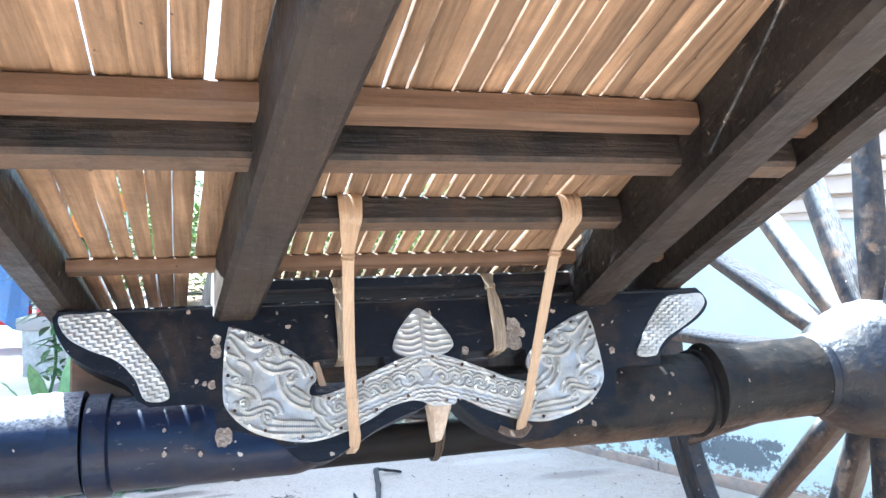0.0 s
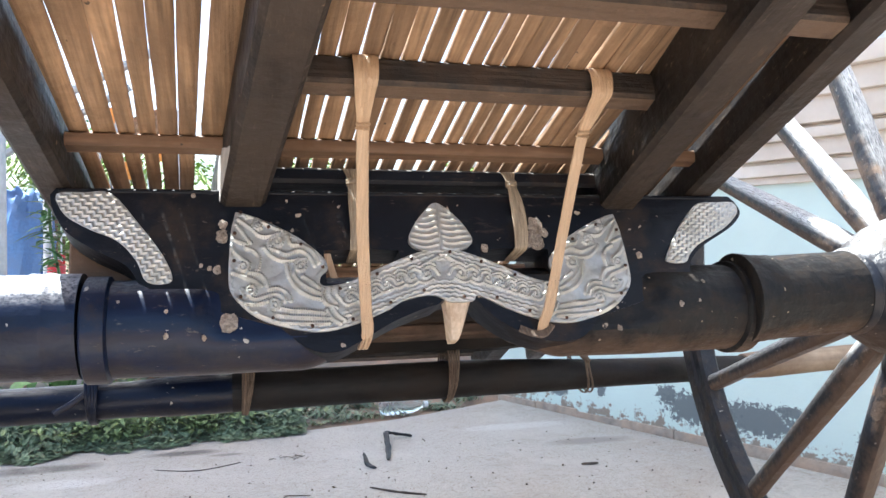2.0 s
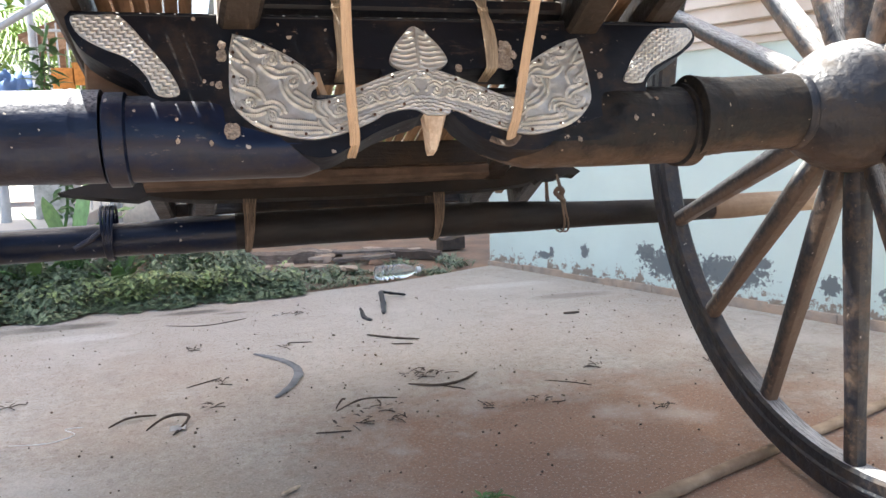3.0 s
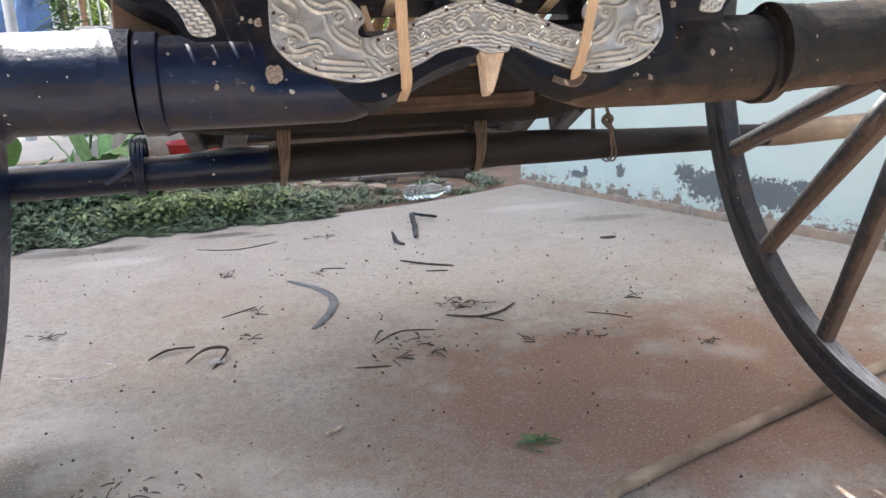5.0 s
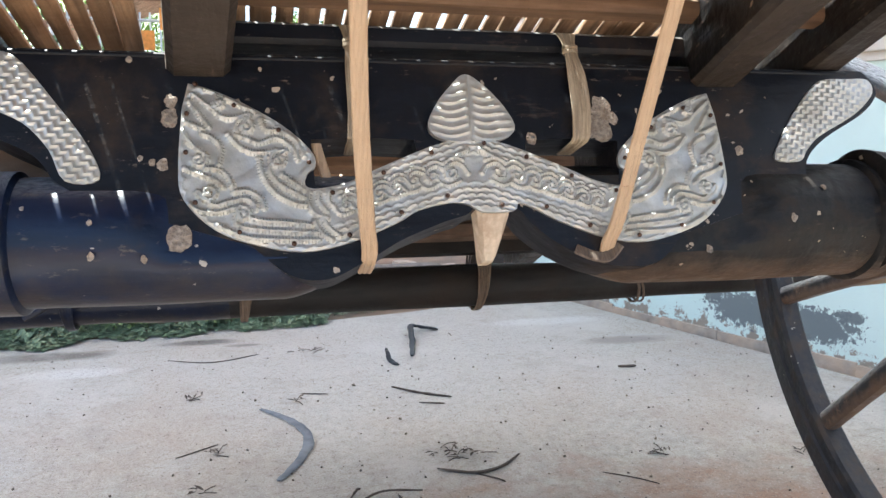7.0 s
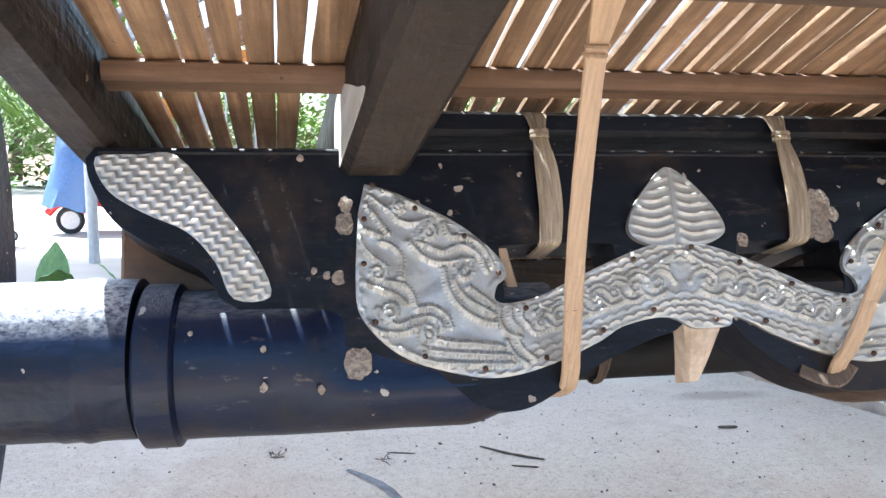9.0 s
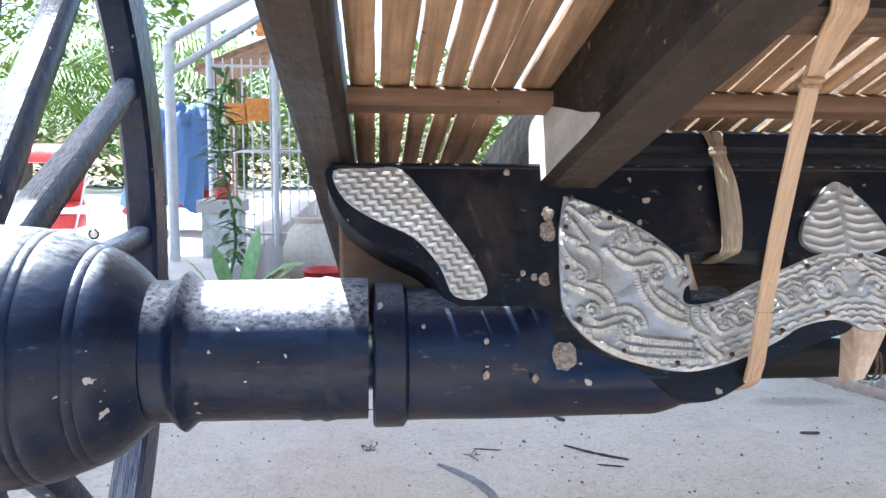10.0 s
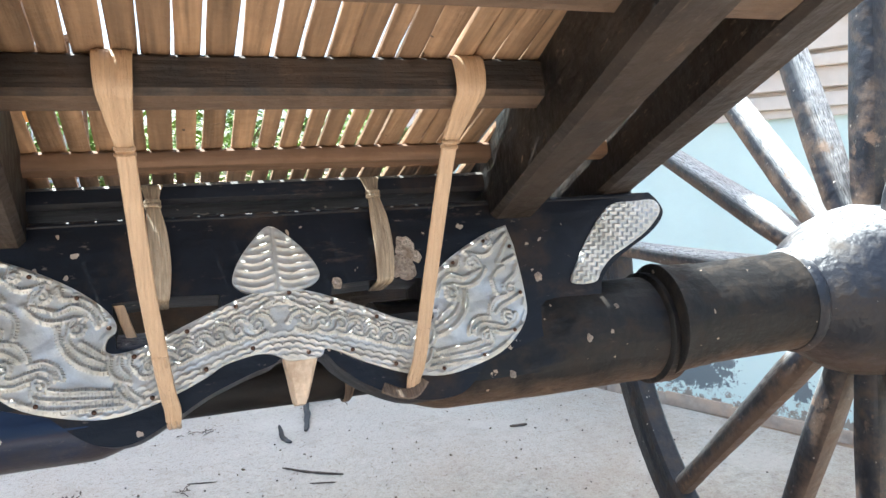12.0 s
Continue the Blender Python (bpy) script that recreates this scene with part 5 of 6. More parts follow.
def broad_plant(x, y, z, leaves, label):
    """A clump of big ribbed leaves on stalks."""
    plant = thing("broadleaf_plant", label, "plant", at=pose(x, y, z) @ Matrix.Scale(0.87, 4))
    for i, (ang, up, length, width, rise) in enumerate(leaves):
        d = Vector((math.cos(radians(ang)), math.sin(radians(ang)), 0))
        root = Vector((0, 0, 0))
        mid = d * length * 0.25 + Vector((0, 0, up))
        tip = d * length * 1.1 + Vector((0, 0, up * rise))
        part("stalk", rod([root, mid * 0.5 + Vector((0, 0, up * 0.1)), mid], 0.008, 6), LEAF, plant)
        bm = bmesh.new()
        cuts = 10
        side = d.cross(Vector((0, 0, 1))).normalized()
        rows = []
        for k in range(cuts + 1):
            t = k / cuts
            p = mid.lerp(tip, t) + Vector((0, 0, 0.18 * length * math.sin(math.pi * t)))
            w = width * math.sin(math.pi * (0.04 + 0.95 * t)) ** 0.7
            rows.append([bm.verts.new(p + side * w * f / 2 + Vector((0, 0, -0.35 * abs(f) * w * 0.4 + 0.004 * math.cos(k * 3.1)))) for f in (-1, -0.5, 0, 0.5, 1)])
        for a, b in zip(rows, rows[1:]):
            for k in range(4):
                bm.faces.new((a[k], a[k + 1], b[k + 1], b[k]))
        part("leaf", bm, LEAF_BROAD, plant)
    return plant


broad_plant(-0.93, 2.47, -0.03, [(60, 0.26, 0.16, 0.09, 2.4), (200, 0.24, 0.2, 0.09, 2.1), (350, 0.33, 0.30, 0.14, 1.45), (310, 0.32, 0.33, 0.14, 1.15), (250, 0.28, 0.34, 0.09, 1.0), (340, 0.24, 0.30, 0.08, 1.3), (20, 0.2, 0.25, 0.08, 2.2), (280, 0.22, 0.22, 0.08, 1.7), (130, 0.28, 0.18, 0.08, 1.9)], "slender broad green leaves of a garden plant")
broad_plant(-0.74, 2.40, -0.03, [(280, 0.10, 0.14, 0.060, 2.2), (330, 0.12, 0.16, 0.065, 1.9), (230, 0.09, 0.15, 0.060, 2.1), (40, 0.12, 0.12, 0.055, 2.5), (100, 0.14, 0.10, 0.055, 2.3), (180, 0.11, 0.14, 0.055, 2.2)], "light green upright leaves among the weeds")
broad_plant(-0.99, 2.84, -0.03, [(70, 0.06, 0.08, 0.075, 6.4), (20, 0.06, 0.13, 0.070, 5.0), (150, 0.06, 0.10, 0.065, 5.4), (300, 0.05, 0.12, 0.060, 4.4)], "long pale green leaves rising from the weeds")
broad_plant(-1.06, 2.36, -0.03, [(290, 0.14, 0.18, 0.065, 2.0), (340, 0.15, 0.18, 0.065, 1.8), (240, 0.12, 0.17, 0.060, 2.0), (60, 0.16, 0.12, 0.055, 2.4), (160, 0.14, 0.15, 0.055, 2.1)], "light green upright leaves among the weeds")
broad_plant(-1.27, 2.33, -0.03, [(270, 0.22, 0.30, 0.14, 1.5), (300, 0.30, 0.26, 0.16, 1.7), (230, 0.24, 0.28, 0.14, 1.3), (350, 0.20, 0.24, 0.13, 1.9), (90, 0.26, 0.16, 0.14, 2.2)], "broad green leaves beside the kerb")
broad_plant(-1.58, 2.25, -0.03, [(280, 0.24, 0.30, 0.15, 1.4), (320, 0.28, 0.28, 0.15, 1.6), (240, 0.22, 0.30, 0.13, 1.2), (20, 0.2, 0.22, 0.13, 1.9)], "broad green leaves beside the kerb")
broad_plant(-0.46, 2.44, -0.03, [(120, 0.05, 0.05, 0.075, 4.6), (60, 0.05, 0.12, 0.085, 3.4), (200, 0.05, 0.10, 0.07, 3.6)], "upright pointed green leaves behind the weeds")
broad_plant(-0.495, 2.52, -0.03, [(260, 0.16, 0.20, 0.10, 1.2), (310, 0.13, 0.16, 0.09, 1.5), (100, 0.12, 0.1, 0.09, 2.2)], "small broad green leaves behind the weeds")


def climbing_plant(x, y, z):
    plant = thing("tall_plant", "tall thin green plant beside the block", "plant", at=pose(x, y, z) @ Matrix.Scale(0.75, 4))
    rnd = random.Random(8)
    stem = [Vector((0.05 * math.sin(i * 0.7), 0.04 * math.cos(i), i * 0.13)) for i in range(11)]
    part("stem", rod(smooth_line(stem, 3), 0.010, 6), LEAF, plant)
    bm = bmesh.new()
    for _ in range(150):
        p = stem[rnd.randrange(1, 10)] + Vector((rnd.uniform(-0.05, 0.05), rnd.uniform(-0.05, 0.05), rnd.uniform(-0.06, 0.06)))
        a = rnd.uniform(0, 6.28)
        s = rnd.uniform(0.08, 0.17)
        leaf_blade(bm, p, p + Vector((math.cos(a) * s, math.sin(a) * s, rnd.uniform(-0.4, 0.5) * s)), s * 0.33, 0.15, 0.02, 3)
    part("leaves", bm, LEAF, plant)
    return plant


climbing_plant(-1.055, 3.02, 0.24)


def palm(x, y, h, seed, length=1.7):
    rnd = random.Random(seed)
    tree = thing("palm_tree", "sunlit palm with long drooping fronds", "palm", "garden palms", pose(x, y, 0.2))
    part("trunk", rod([(0, 0, 0), (0.05, 0.02, h * 0.5), (0.02, 0, h)], lambda t: 0.11 - 0.03 * t, 10), BARK, tree)
    for i in range(15):
        a = i * 2.4 + rnd.uniform(-0.2, 0.2)
        lift = rnd.uniform(0.05, 0.9)
        bm = bmesh.new()
        d = Vector((math.cos(a), math.sin(a), 0))
        side = Vector((-math.sin(a), math.cos(a), 0))
        spine = [Vector((0.02, 0, h)) + d * length * t + Vector((0, 0, length * (lift * t - (0.7 + lift * 0.4) * t * t))) for t in [k / 14 for k in range(15)]]
        for k in range(1, 15):
            s = 0.42 * length * math.sin(math.pi * (0.12 + 0.86 * k / 15))
            for sg in (-1, 1):
                for off in (0.0, 0.5):
                    p = spine[k].lerp(spine[k - 1], off)
                    leaf_blade(bm, p, p + side * sg * s * 0.8 + d * s * 0.35 - Vector((0, 0, s * rnd.uniform(0.3, 0.6))), 0.035, 0.1, 0.03, 2)
        sweep(bm, spine, 0.025, 0.02, side, 5)
        part("frond", bm, LEAF_SUN, tree)
    return tree


palm(-3.7, 10.5, 2.0, 1)
palm(-5.6, 11.5, 1.6, 2)
palm(-2.6, 13.0, 2.4, 3, 2.0)
palm(-7.8, 12.0, 2.0, 4)


def broad_tree(x, y, h, r, seed, mat=LEAF_SUN):
    rnd = random.Random(seed)
    tree = thing("tree", "leafy garden tree in bright sun", "tree", "garden trees", pose(x, y, 0.0))
    part("trunk", rod(smooth_line([(0, 0, 0), (0.1, 0, h * 0.3), (0, 0.1, h * 0.6), (0.05, 0, h)], 4), lambda t: 0.14 - 0.09 * t, 9), BARK, tree)
    for i in range(5):
        a = i * 1.26 + rnd.uniform(-0.3, 0.3)
        z = h * rnd.uniform(0.4, 0.7)
        part("limb", rod([(0.03, 0.03, z), (math.cos(a) * r * 0.35, math.sin(a) * r * 0.35, z + r * 0.35), (math.cos(a) * r * 0.75, math.sin(a) * r * 0.75, z + r * 0.5)], lambda t: 0.05 - 0.035 * t, 6), BARK, tree)
    bm = bmesh.new()
    hubs = [Vector((rnd.gauss(0, r * 0.5), rnd.gauss(0, r * 0.5), h * 0.85 + rnd.gauss(0, r * 0.42))) for _ in range(26)]
    for _ in range(2300):
        c = rnd.choice(hubs)
        p = c + Vector((rnd.gauss(0, 0.24), rnd.gauss(0, 0.24), rnd.gauss(0, 0.2)))
        a = rnd.uniform(0, 6.28)
        s = rnd.uniform(0.10, 0.2)
        leaf_blade(bm, p, p + Vector((math.cos(a) * s, math.sin(a) * s, rnd.uniform(-0.7, 0.3) * s)), s * 0.5, 0.12, 0, 2)
    part("crown", bm, mat, tree)
    return tree


for k, (x, y, h, r) in enumerate([(-9.5, 15, 3.0, 1.9), (-6.6, 16.5, 3.3, 2.0), (-4.0, 17, 2.8, 1.9), (-1.4, 16, 2.0, 1.4), (1.6, 17, 2.0, 1.4), (-12, 11, 3.0, 2.0), (5.5, 18, 2.2, 1.5)]):
    broad_tree(x, y, h, r, 40 + k, LEAF if k % 3 == 2 else LEAF_SUN)


def hedge():
    rnd = random.Random(77)
    bm = bmesh.new()
    for _ in range(8000):
        t = rnd.random()
        p = Vector((-13 + 19 * t, 13.5 + 1.2 * math.sin(t * 9) + rnd.gauss(0, 0.3), rnd.uniform(0.25, 1.9) * (0.8 + 0.25 * noise.noise((t * 20, 0, 0)))))
        a = rnd.uniform(0, 6.28)
        s = rnd.uniform(0.12, 0.24)
        leaf_blade(bm, p, p + Vector((math.cos(a) * s, math.sin(a) * s, rnd.uniform(-0.5, 0.6) * s)), s * 0.5, 0.12, 0, 2)
    return tagged(part("hedge", bm, LEAF_SUN, smooth=False), "tall sunlit green hedge closing the garden", "hedge", kind="stuff")


hedge()


def tree_belt():
    rnd = random.Random(78)
    bm = bmesh.new()
    for _ in range(12000):
        t = rnd.random()
        x = -24 + 40 * t
        top = (5.2 if x < -5 else 3.2) + 1.6 * noise.noise((x * 0.35, 0, 0)) + 0.8 * noise.noise((x * 1.1, 3, 0))
        p = Vector((x, 21 + 2.0 * noise.noise((x * 0.3, 7, 0)) + rnd.gauss(0, 0.7), top * rnd.random() ** 0.75))
        if noise.noise((p.x * 0.9, p.y * 0.9, p.z * 0.9)) < -0.22:
            continue
        a = rnd.uniform(0, 6.28)
        s = rnd.uniform(0.22, 0.5)
        leaf_blade(bm, p, p + Vector((math.cos(a) * s, math.sin(a) * s, rnd.uniform(-0.8, 0.5) * s)), s * 0.5, 0.12, 0, 2)
    return tagged(part("tree_belt", bm, LEAF_SUN, smooth=False), "sunlit trees and shrubs closing the view behind the garden", "trees", kind="stuff")


tree_belt()


# ---- things in the garden ----
def steel_frame():
    f = thing("steel_frame", "grey galvanised pipe frame of an awning", "awning frame", at=pose(-1.40, 3.42, 0.26) @ Matrix.Scale(0.69, 4))
    part("post", rod([(0, 0, 0), (0, 0, 1.6)], 0.040, 14), STEEL, f)
    part("arm", rod(smooth_line([(0, 0, 1.55), (0.03, 0, 1.63), (0.12, 0, 1.70), (1.1, 0.0, 2.25)], 4), 0.036, 12), STEEL, f)
    part("brace", rod([(0.0, 0.02, 1.40), (0.9, 0.02, 1.96)], 0.028, 10), STEEL, f)
    return f


steel_frame()


def concrete_block():
    b = thing("planter_block", "white painted concrete planter block with dark stains", "planter", at=pose(-1.18, 3.60, 0.26) @ Matrix.Scale(0.68, 4))
    part("body", solid(-0.15, 0.15, -0.13, 0.13, 0, 0.36, bevel=0.012), material("weathered white concrete", (0.62, 0.62, 0.58), 0.85, vary=0.12, second=(0.25, 0.25, 0.21), patch=5, cover=0.6), b)
    part("top_slab", solid(-0.18, 0.18, -0.16, 0.16, 0.36, 0.46, bevel=0.01), PAVING, b)
    return b


concrete_block()


def red_can(x, y, z):
    c = thing("red_can", "red plastic can on the planter block", "can", at=pose(x, y, z) @ Matrix.Scale(0.68, 4))
    bm = bmesh.new()
    loops = [[(r * math.cos(a), r * math.sin(a), h) for a in [2 * math.pi * k / 18 for k in range(18)]] for h, r in ((0, 0.06), (0.01, 0.068), (0.12, 0.068), (0.15, 0.045), (0.17, 0.028))]
    part("body", rings(bm, loops), RED, c)
    part("handle", rod(smooth_line([(0.05, 0, 0.13), (0.06, 0, 0.19), (0, 0, 0.21), (-0.03, 0, 0.17)], 4), 0.009, 8), RED, c)
    part("cap", solid(-0.022, 0.022, -0.022, 0.022, 0.17, 0.19, bevel=0.006), WHITE, c)
    return c


red_can(-1.18, 3.60, 0.575)


def wheel_parts(parent, x, y, z, r, axis="y"):
    bm = bmesh.new()
    loops = []
    for i in range(25):
        a = 2 * math.pi * i / 24
        c, s = math.cos(a), math.sin(a)
        loops.append([(x + (r + 0.22 * r * math.cos(b)) * c, y + 0.25 * r * math.sin(b), z + (r + 0.22 * r * math.cos(b)) * s) for b in [2 * math.pi * k / 8 for k in range(8)]])
    rings(bm, loops, False)
    bmesh.ops.remove_doubles(bm, verts=bm.verts[:], dist=1e-5)
    part("tyre", bm, RUBBER, parent)
    part("rim", rod([(x, y - 0.1 * r, z), (x, y + 0.1 * r, z)], r * 0.78, 18), STEEL, parent)


def covered_bike():
    b = thing("covered_motorbike", "red motorbike half covered by a blue tarpaulin", "motorbike", at=pose(-1.75, 4.95, 0.26) @ Matrix.Scale(0.56, 4))
    part("body", rod(smooth_line([(-0.45, 0, 0.35), (-0.25, -0.02, 0.48), (0.1, 0, 0.42), (0.55, 0, 0.45)], 5), lambda t: 0.14 - 0.03 * t, 14), RED, b)
    part("fender", rod(smooth_line([(-0.62, -0.12, 0.25), (-0.5, -0.12, 0.36), (-0.3, -0.12, 0.38), (-0.18, -0.12, 0.26)], 5), 0.05, 10), RED, b)
    wheel_parts(b, -0.36, -0.14, 0.17, 0.14)
    wheel_parts(b, 0.55, -0.05, 0.2, 0.16)
    rnd = random.Random(3)
    bm = bmesh.new()
    rows = []
    for i in range(21):
        v = i / 20
        row = []
        for k in range(41):
            a = 2 * math.pi * k / 40
            r = 1 - v
            drape = 1.6 - 1.2 * v ** 2.2 + 0.05 * math.sin(a * 7 + v * 3) * v
            rx, ry = 0.12 + 0.42 * v ** 0.7 + 0.03 * math.sin(a * 9) * v, 0.10 + 0.36 * v ** 0.7 + 0.03 * math.sin(a * 11) * v
            fold = 0.09 * noise.noise((math.cos(a) * 2.2, math.sin(a) * 2.2, v * 3.5)) + 0.05 * noise.noise((math.cos(a) * 6, math.sin(a) * 6, v * 6))
            row.append(bm.verts.new((0.16 - 0.28 * v ** 2 + (rx + fold) * math.cos(a) * (1.1 if math.cos(a) < 0 else 0.9), (ry + fold) * math.sin(a), drape + fold * (1 - v) - 0.1 * v * abs(math.sin(a * 2.5)))))
        rows.append(row)
    for a, c in zip(rows, rows[1:]):
        for k in range(40):
            bm.faces.new((a[k], a[k + 1], c[k + 1], c[k]))
    bm.faces.new(rows[0][:-1])
    bmesh.ops.remove_doubles(bm, verts=bm.verts[:], dist=1e-5)
    part("tarpaulin", bm, TARP, b, "creased blue tarpaulin")
    return b


covered_bike()


def pushchair():
    p = thing("pushchair", "red folding pushchair with a white frame", "pushchair", at=pose(-2.27, 4.25, 0.26) @ Matrix.Scale(0.6, 4))
    bm = bmesh.new()
    loops = []
    for i in range(9):
        t = i / 8
        a = math.pi * (0.15 + 0.75 * t)
        loops.append([(0.22 * f, -0.05 + 0.24 * math.cos(a), 0.75 + 0.27 * math.sin(a)) for f in (-1, -0.6, 0, 0.6, 1)] + [(0.21 * f, -0.05 + 0.22 * math.cos(a), 0.75 + 0.25 * math.sin(a)) for f in (1, 0.6, 0, -0.6, -1)])
    part("hood", rings(bm, loops), RED, p)
    part("backrest", solid(-0.18, 0.18, 0.08, 0.12, 0.42, 0.80, bevel=0.015), RED, p)
    part("seat", solid(-0.18, 0.18, -0.22, 0.12, 0.38, 0.43, bevel=0.015), RED, p)
    part("tray", solid(-0.2, 0.2, -0.30, -0.22, 0.52, 0.56, bevel=0.012), RED, p)
    part("basket", solid(-0.18, 0.18, -0.18, 0.16, 0.16, 0.30, bevel=0.02), RED, p)
    for x in (-0.21, 0.21):
        part("frame_tube", rod([(x, -0.32, 0.08), (x, -0.05, 0.45), (x, 0.28, 0.98)], 0.012, 8), WHITE, p)
        part("frame_tube", rod([(x, 0.24, 0.08), (x, 0.0, 0.5)], 0.012, 8), WHITE, p)
        wheel_parts(p, x, -0.32, 0.07, 0.05)
        wheel_parts(p, x, 0.24, 0.07, 0.05)
    return p


pushchair()


def clay_jar():
    bm = bmesh.new()
    loops = [[(r * math.cos(a), r * math.sin(a), h) for a in [2 * math.pi * k / 28 for k in range(28)]] for h, r in ((0, 0.12), (0.05, 0.17), (0.2, 0.24), (0.36, 0.25), (0.5, 0.20), (0.56, 0.15), (0.6, 0.17), (0.61, 0.15), (0.5, 0.14))]
    j = part("water_jar", rings(bm, loops), CLAY)
    j.matrix_world = pose(-0.72, 4.05, -0.03) @ Matrix.Scale(0.78, 4)
    return tagged(j, "large cream glazed clay water jar in the garden", "jar")


clay_jar()


def bucket():
    bm = bmesh.new()
    loops = [[(r * math.cos(a), r * math.sin(a), h) for a in [2 * math.pi * k / 22 for k in range(22)]] for h, r in ((0, 0.10), (0.26, 0.14), (0.27, 0.15), (0.28, 0.145), (0.27, 0.135), (0.05, 0.10))]
    b = part("bucket", rings(bm, loops), RED)
    b.matrix_world = pose(-0.635, 3.53, -0.03) @ Matrix.Scale(0.81, 4)
    return tagged(b, "red plastic bucket standing on bare soil", "bucket")


bucket()


def fence():
    f = thing("garden_fence", "thin grey steel bar fence with orange signs", "fence", at=pose(-1.30, 4.05, 0.26) @ Matrix.Scale(0.64, 4))
    for x in range(14):
        part("bar", rod([(x * 0.085, 0, 0), (x * 0.085, 0, 1.75)], 0.008, 6), STEEL, f)
    for z in (0.12, 0.9, 1.68):
        part("rail", rod([(-0.03, 0, z), (1.14, 0, z)], 0.014, 8), STEEL, f)
    for x in (-0.04, 0.55, 1.15):
        part("post", rod([(x, 0.0, 0), (x, 0.0, 2.1)], 0.03, 10), STEEL, f)
    for x, z, s in ((0.10, 1.15, 0.2), (0.28, 1.18, 0.22), (0.40, 1.95, 0.16), (0.62, 1.42, 0.18), (0.85, 1.6, 0.2)):
        part("sign", solid(x, x + s, -0.03, -0.016, z, z + s * 0.95, bevel=0.004), ORANGE, f, "square orange sign")
    return f


fence()


def shed_roof():
    s = thing("shed", "small open shed with a brown tiled roof", "shed", at=pose(-1.17, 5.3, 0.26) @ Matrix.Scale(0.54, 4))
    part("roof", slab([(-0.9, 2.15), (0.9, 2.9), (0.9, 2.97), (-0.9, 2.22)], [], -0.2, 1.8), BAR, s)
    for x, y in ((-0.7, 0), (0.8, 0), (-0.7, 1.6), (0.8, 1.6)):
        part("post", solid(x - 0.04, x + 0.04, y - 0.04, y + 0.04, 0, 2.23 + 0.417 * (x + 0.9) - 0.02), BAR, s)
    return s


shed_roof()


# ---- rubble and litter on the ground ----
def stone(x, y, z, r, seed, name="stone", label="pale broken chunk of concrete lying on the soil", mat=STONE):
    bm = bmesh.new()
    bmesh.ops.create_cube(bm, size=1.6)
    bmesh.ops.subdivide_edges(bm, edges=bm.edges[:], cuts=2, use_grid_fill=True)
    for v in bm.verts:
        big = noise.noise_vector(v.co * 0.9 + Vector((seed * 3.1, 0, 0))) * 0.55
        fine = noise.noise_vector(v.co * 2.6 + Vector((0, seed * 1.7, 0))) * 0.14
        p = v.co + big + fine
        v.co = Vector((p.x * r * (0.8 + 0.5 * (seed * 0.37 % 1)), p.y * r * 0.8, p.z * r * 0.42))
    low = min(v.co.z for v in bm.verts)
    ob = part(name, bm, mat)
    ob.matrix_world = pose(x, y, z - low - r * 0.06, 6 * math.sin(seed), 0, seed * 40)
    return tagged(ob, label, "rubble", "rubble behind the concrete")


for k, (x, y, r) in enumerate([(0.262, 3.22, 0.085), (0.305, 2.78, 0.062), (0.165, 2.88, 0.046), (0.005, 3.05, 0.050), (0.55, 3.40, 0.060), (0.62, 3.25, 0.040), (0.42, 3.05, 0.038), (0.22, 3.15, 0.060), (-0.12, 3.0, 0.045),
                               (-0.20, 2.80, 0.036), (0.10, 2.70, 0.030), (0.40, 2.75, 0.024), (0.77, 3.30, 0.050), (0.70, 2.85, 0.020), (0.05, 3.35, 0.07), (0.85, 2.95, 0.024), (0.26, 2.62, 0.018), (-0.05, 2.62, 0.022)]):
    stone(x, y, -0.035, r, k + 1, mat=STONE)


def plank(x, y, z, length, turn, tilt, label, mat, wide=0.05, thick=0.02):
    loops = []
    for i in range(15):
        t = i / 14
        u = length * (t - 0.5)
        half = wide * (1 + 0.22 * noise.noise((u * 6, x * 9, 0))) * (0.55 if i in (0, 14) else 1)
        mid, up = 0.25 * wide * noise.noise((u * 3, y * 7, 2)), thick * (1 + 0.3 * noise.noise((u * 9, x * 5, 4)))
        loops.append([(u, mid - half, 0.1 * up), (u, mid + half, 0), (u, mid + half * 0.96, up * 0.9), (u, mid, up), (u, mid - half * 0.96, up * 0.85)])
    ob = part("board", rings(bmesh.new(), loops), mat, smooth=False)
    ob.matrix_world = pose(x, y, z, 0, tilt, turn)
    return tagged(ob, label, "board", "rubble behind the concrete")


plank(-0.02, 3.26, -0.035, 0.66, -6, 0, "old grey beam lying on rubble", GREY_BOARD, 0.07, 0.075)
plank(0.43, 3.02, 0.0, 0.34, -20, -4, "split pale board on the rubble", GREY_BOARD, 0.035)
plank(0.50, 3.20, 0.01, 0.46, 14, 3, "thin grey board on the rubble", GREY_BOARD, 0.05, 0.015)
plank(0.12, 2.95, -0.02, 0.30, 28, 5, "short tan board among stones", BAMBOO, 0.035)
plank(0.74, 3.10, -0.03, 0.30, -34, 0, "dark rotten log beside the wall", TWIG, 0.045, 0.05)
plank(1.02, 3.36, -0.03, 0.17, 10, 0, "dark broken stump of timber", TWIG, 0.05, 0.085)


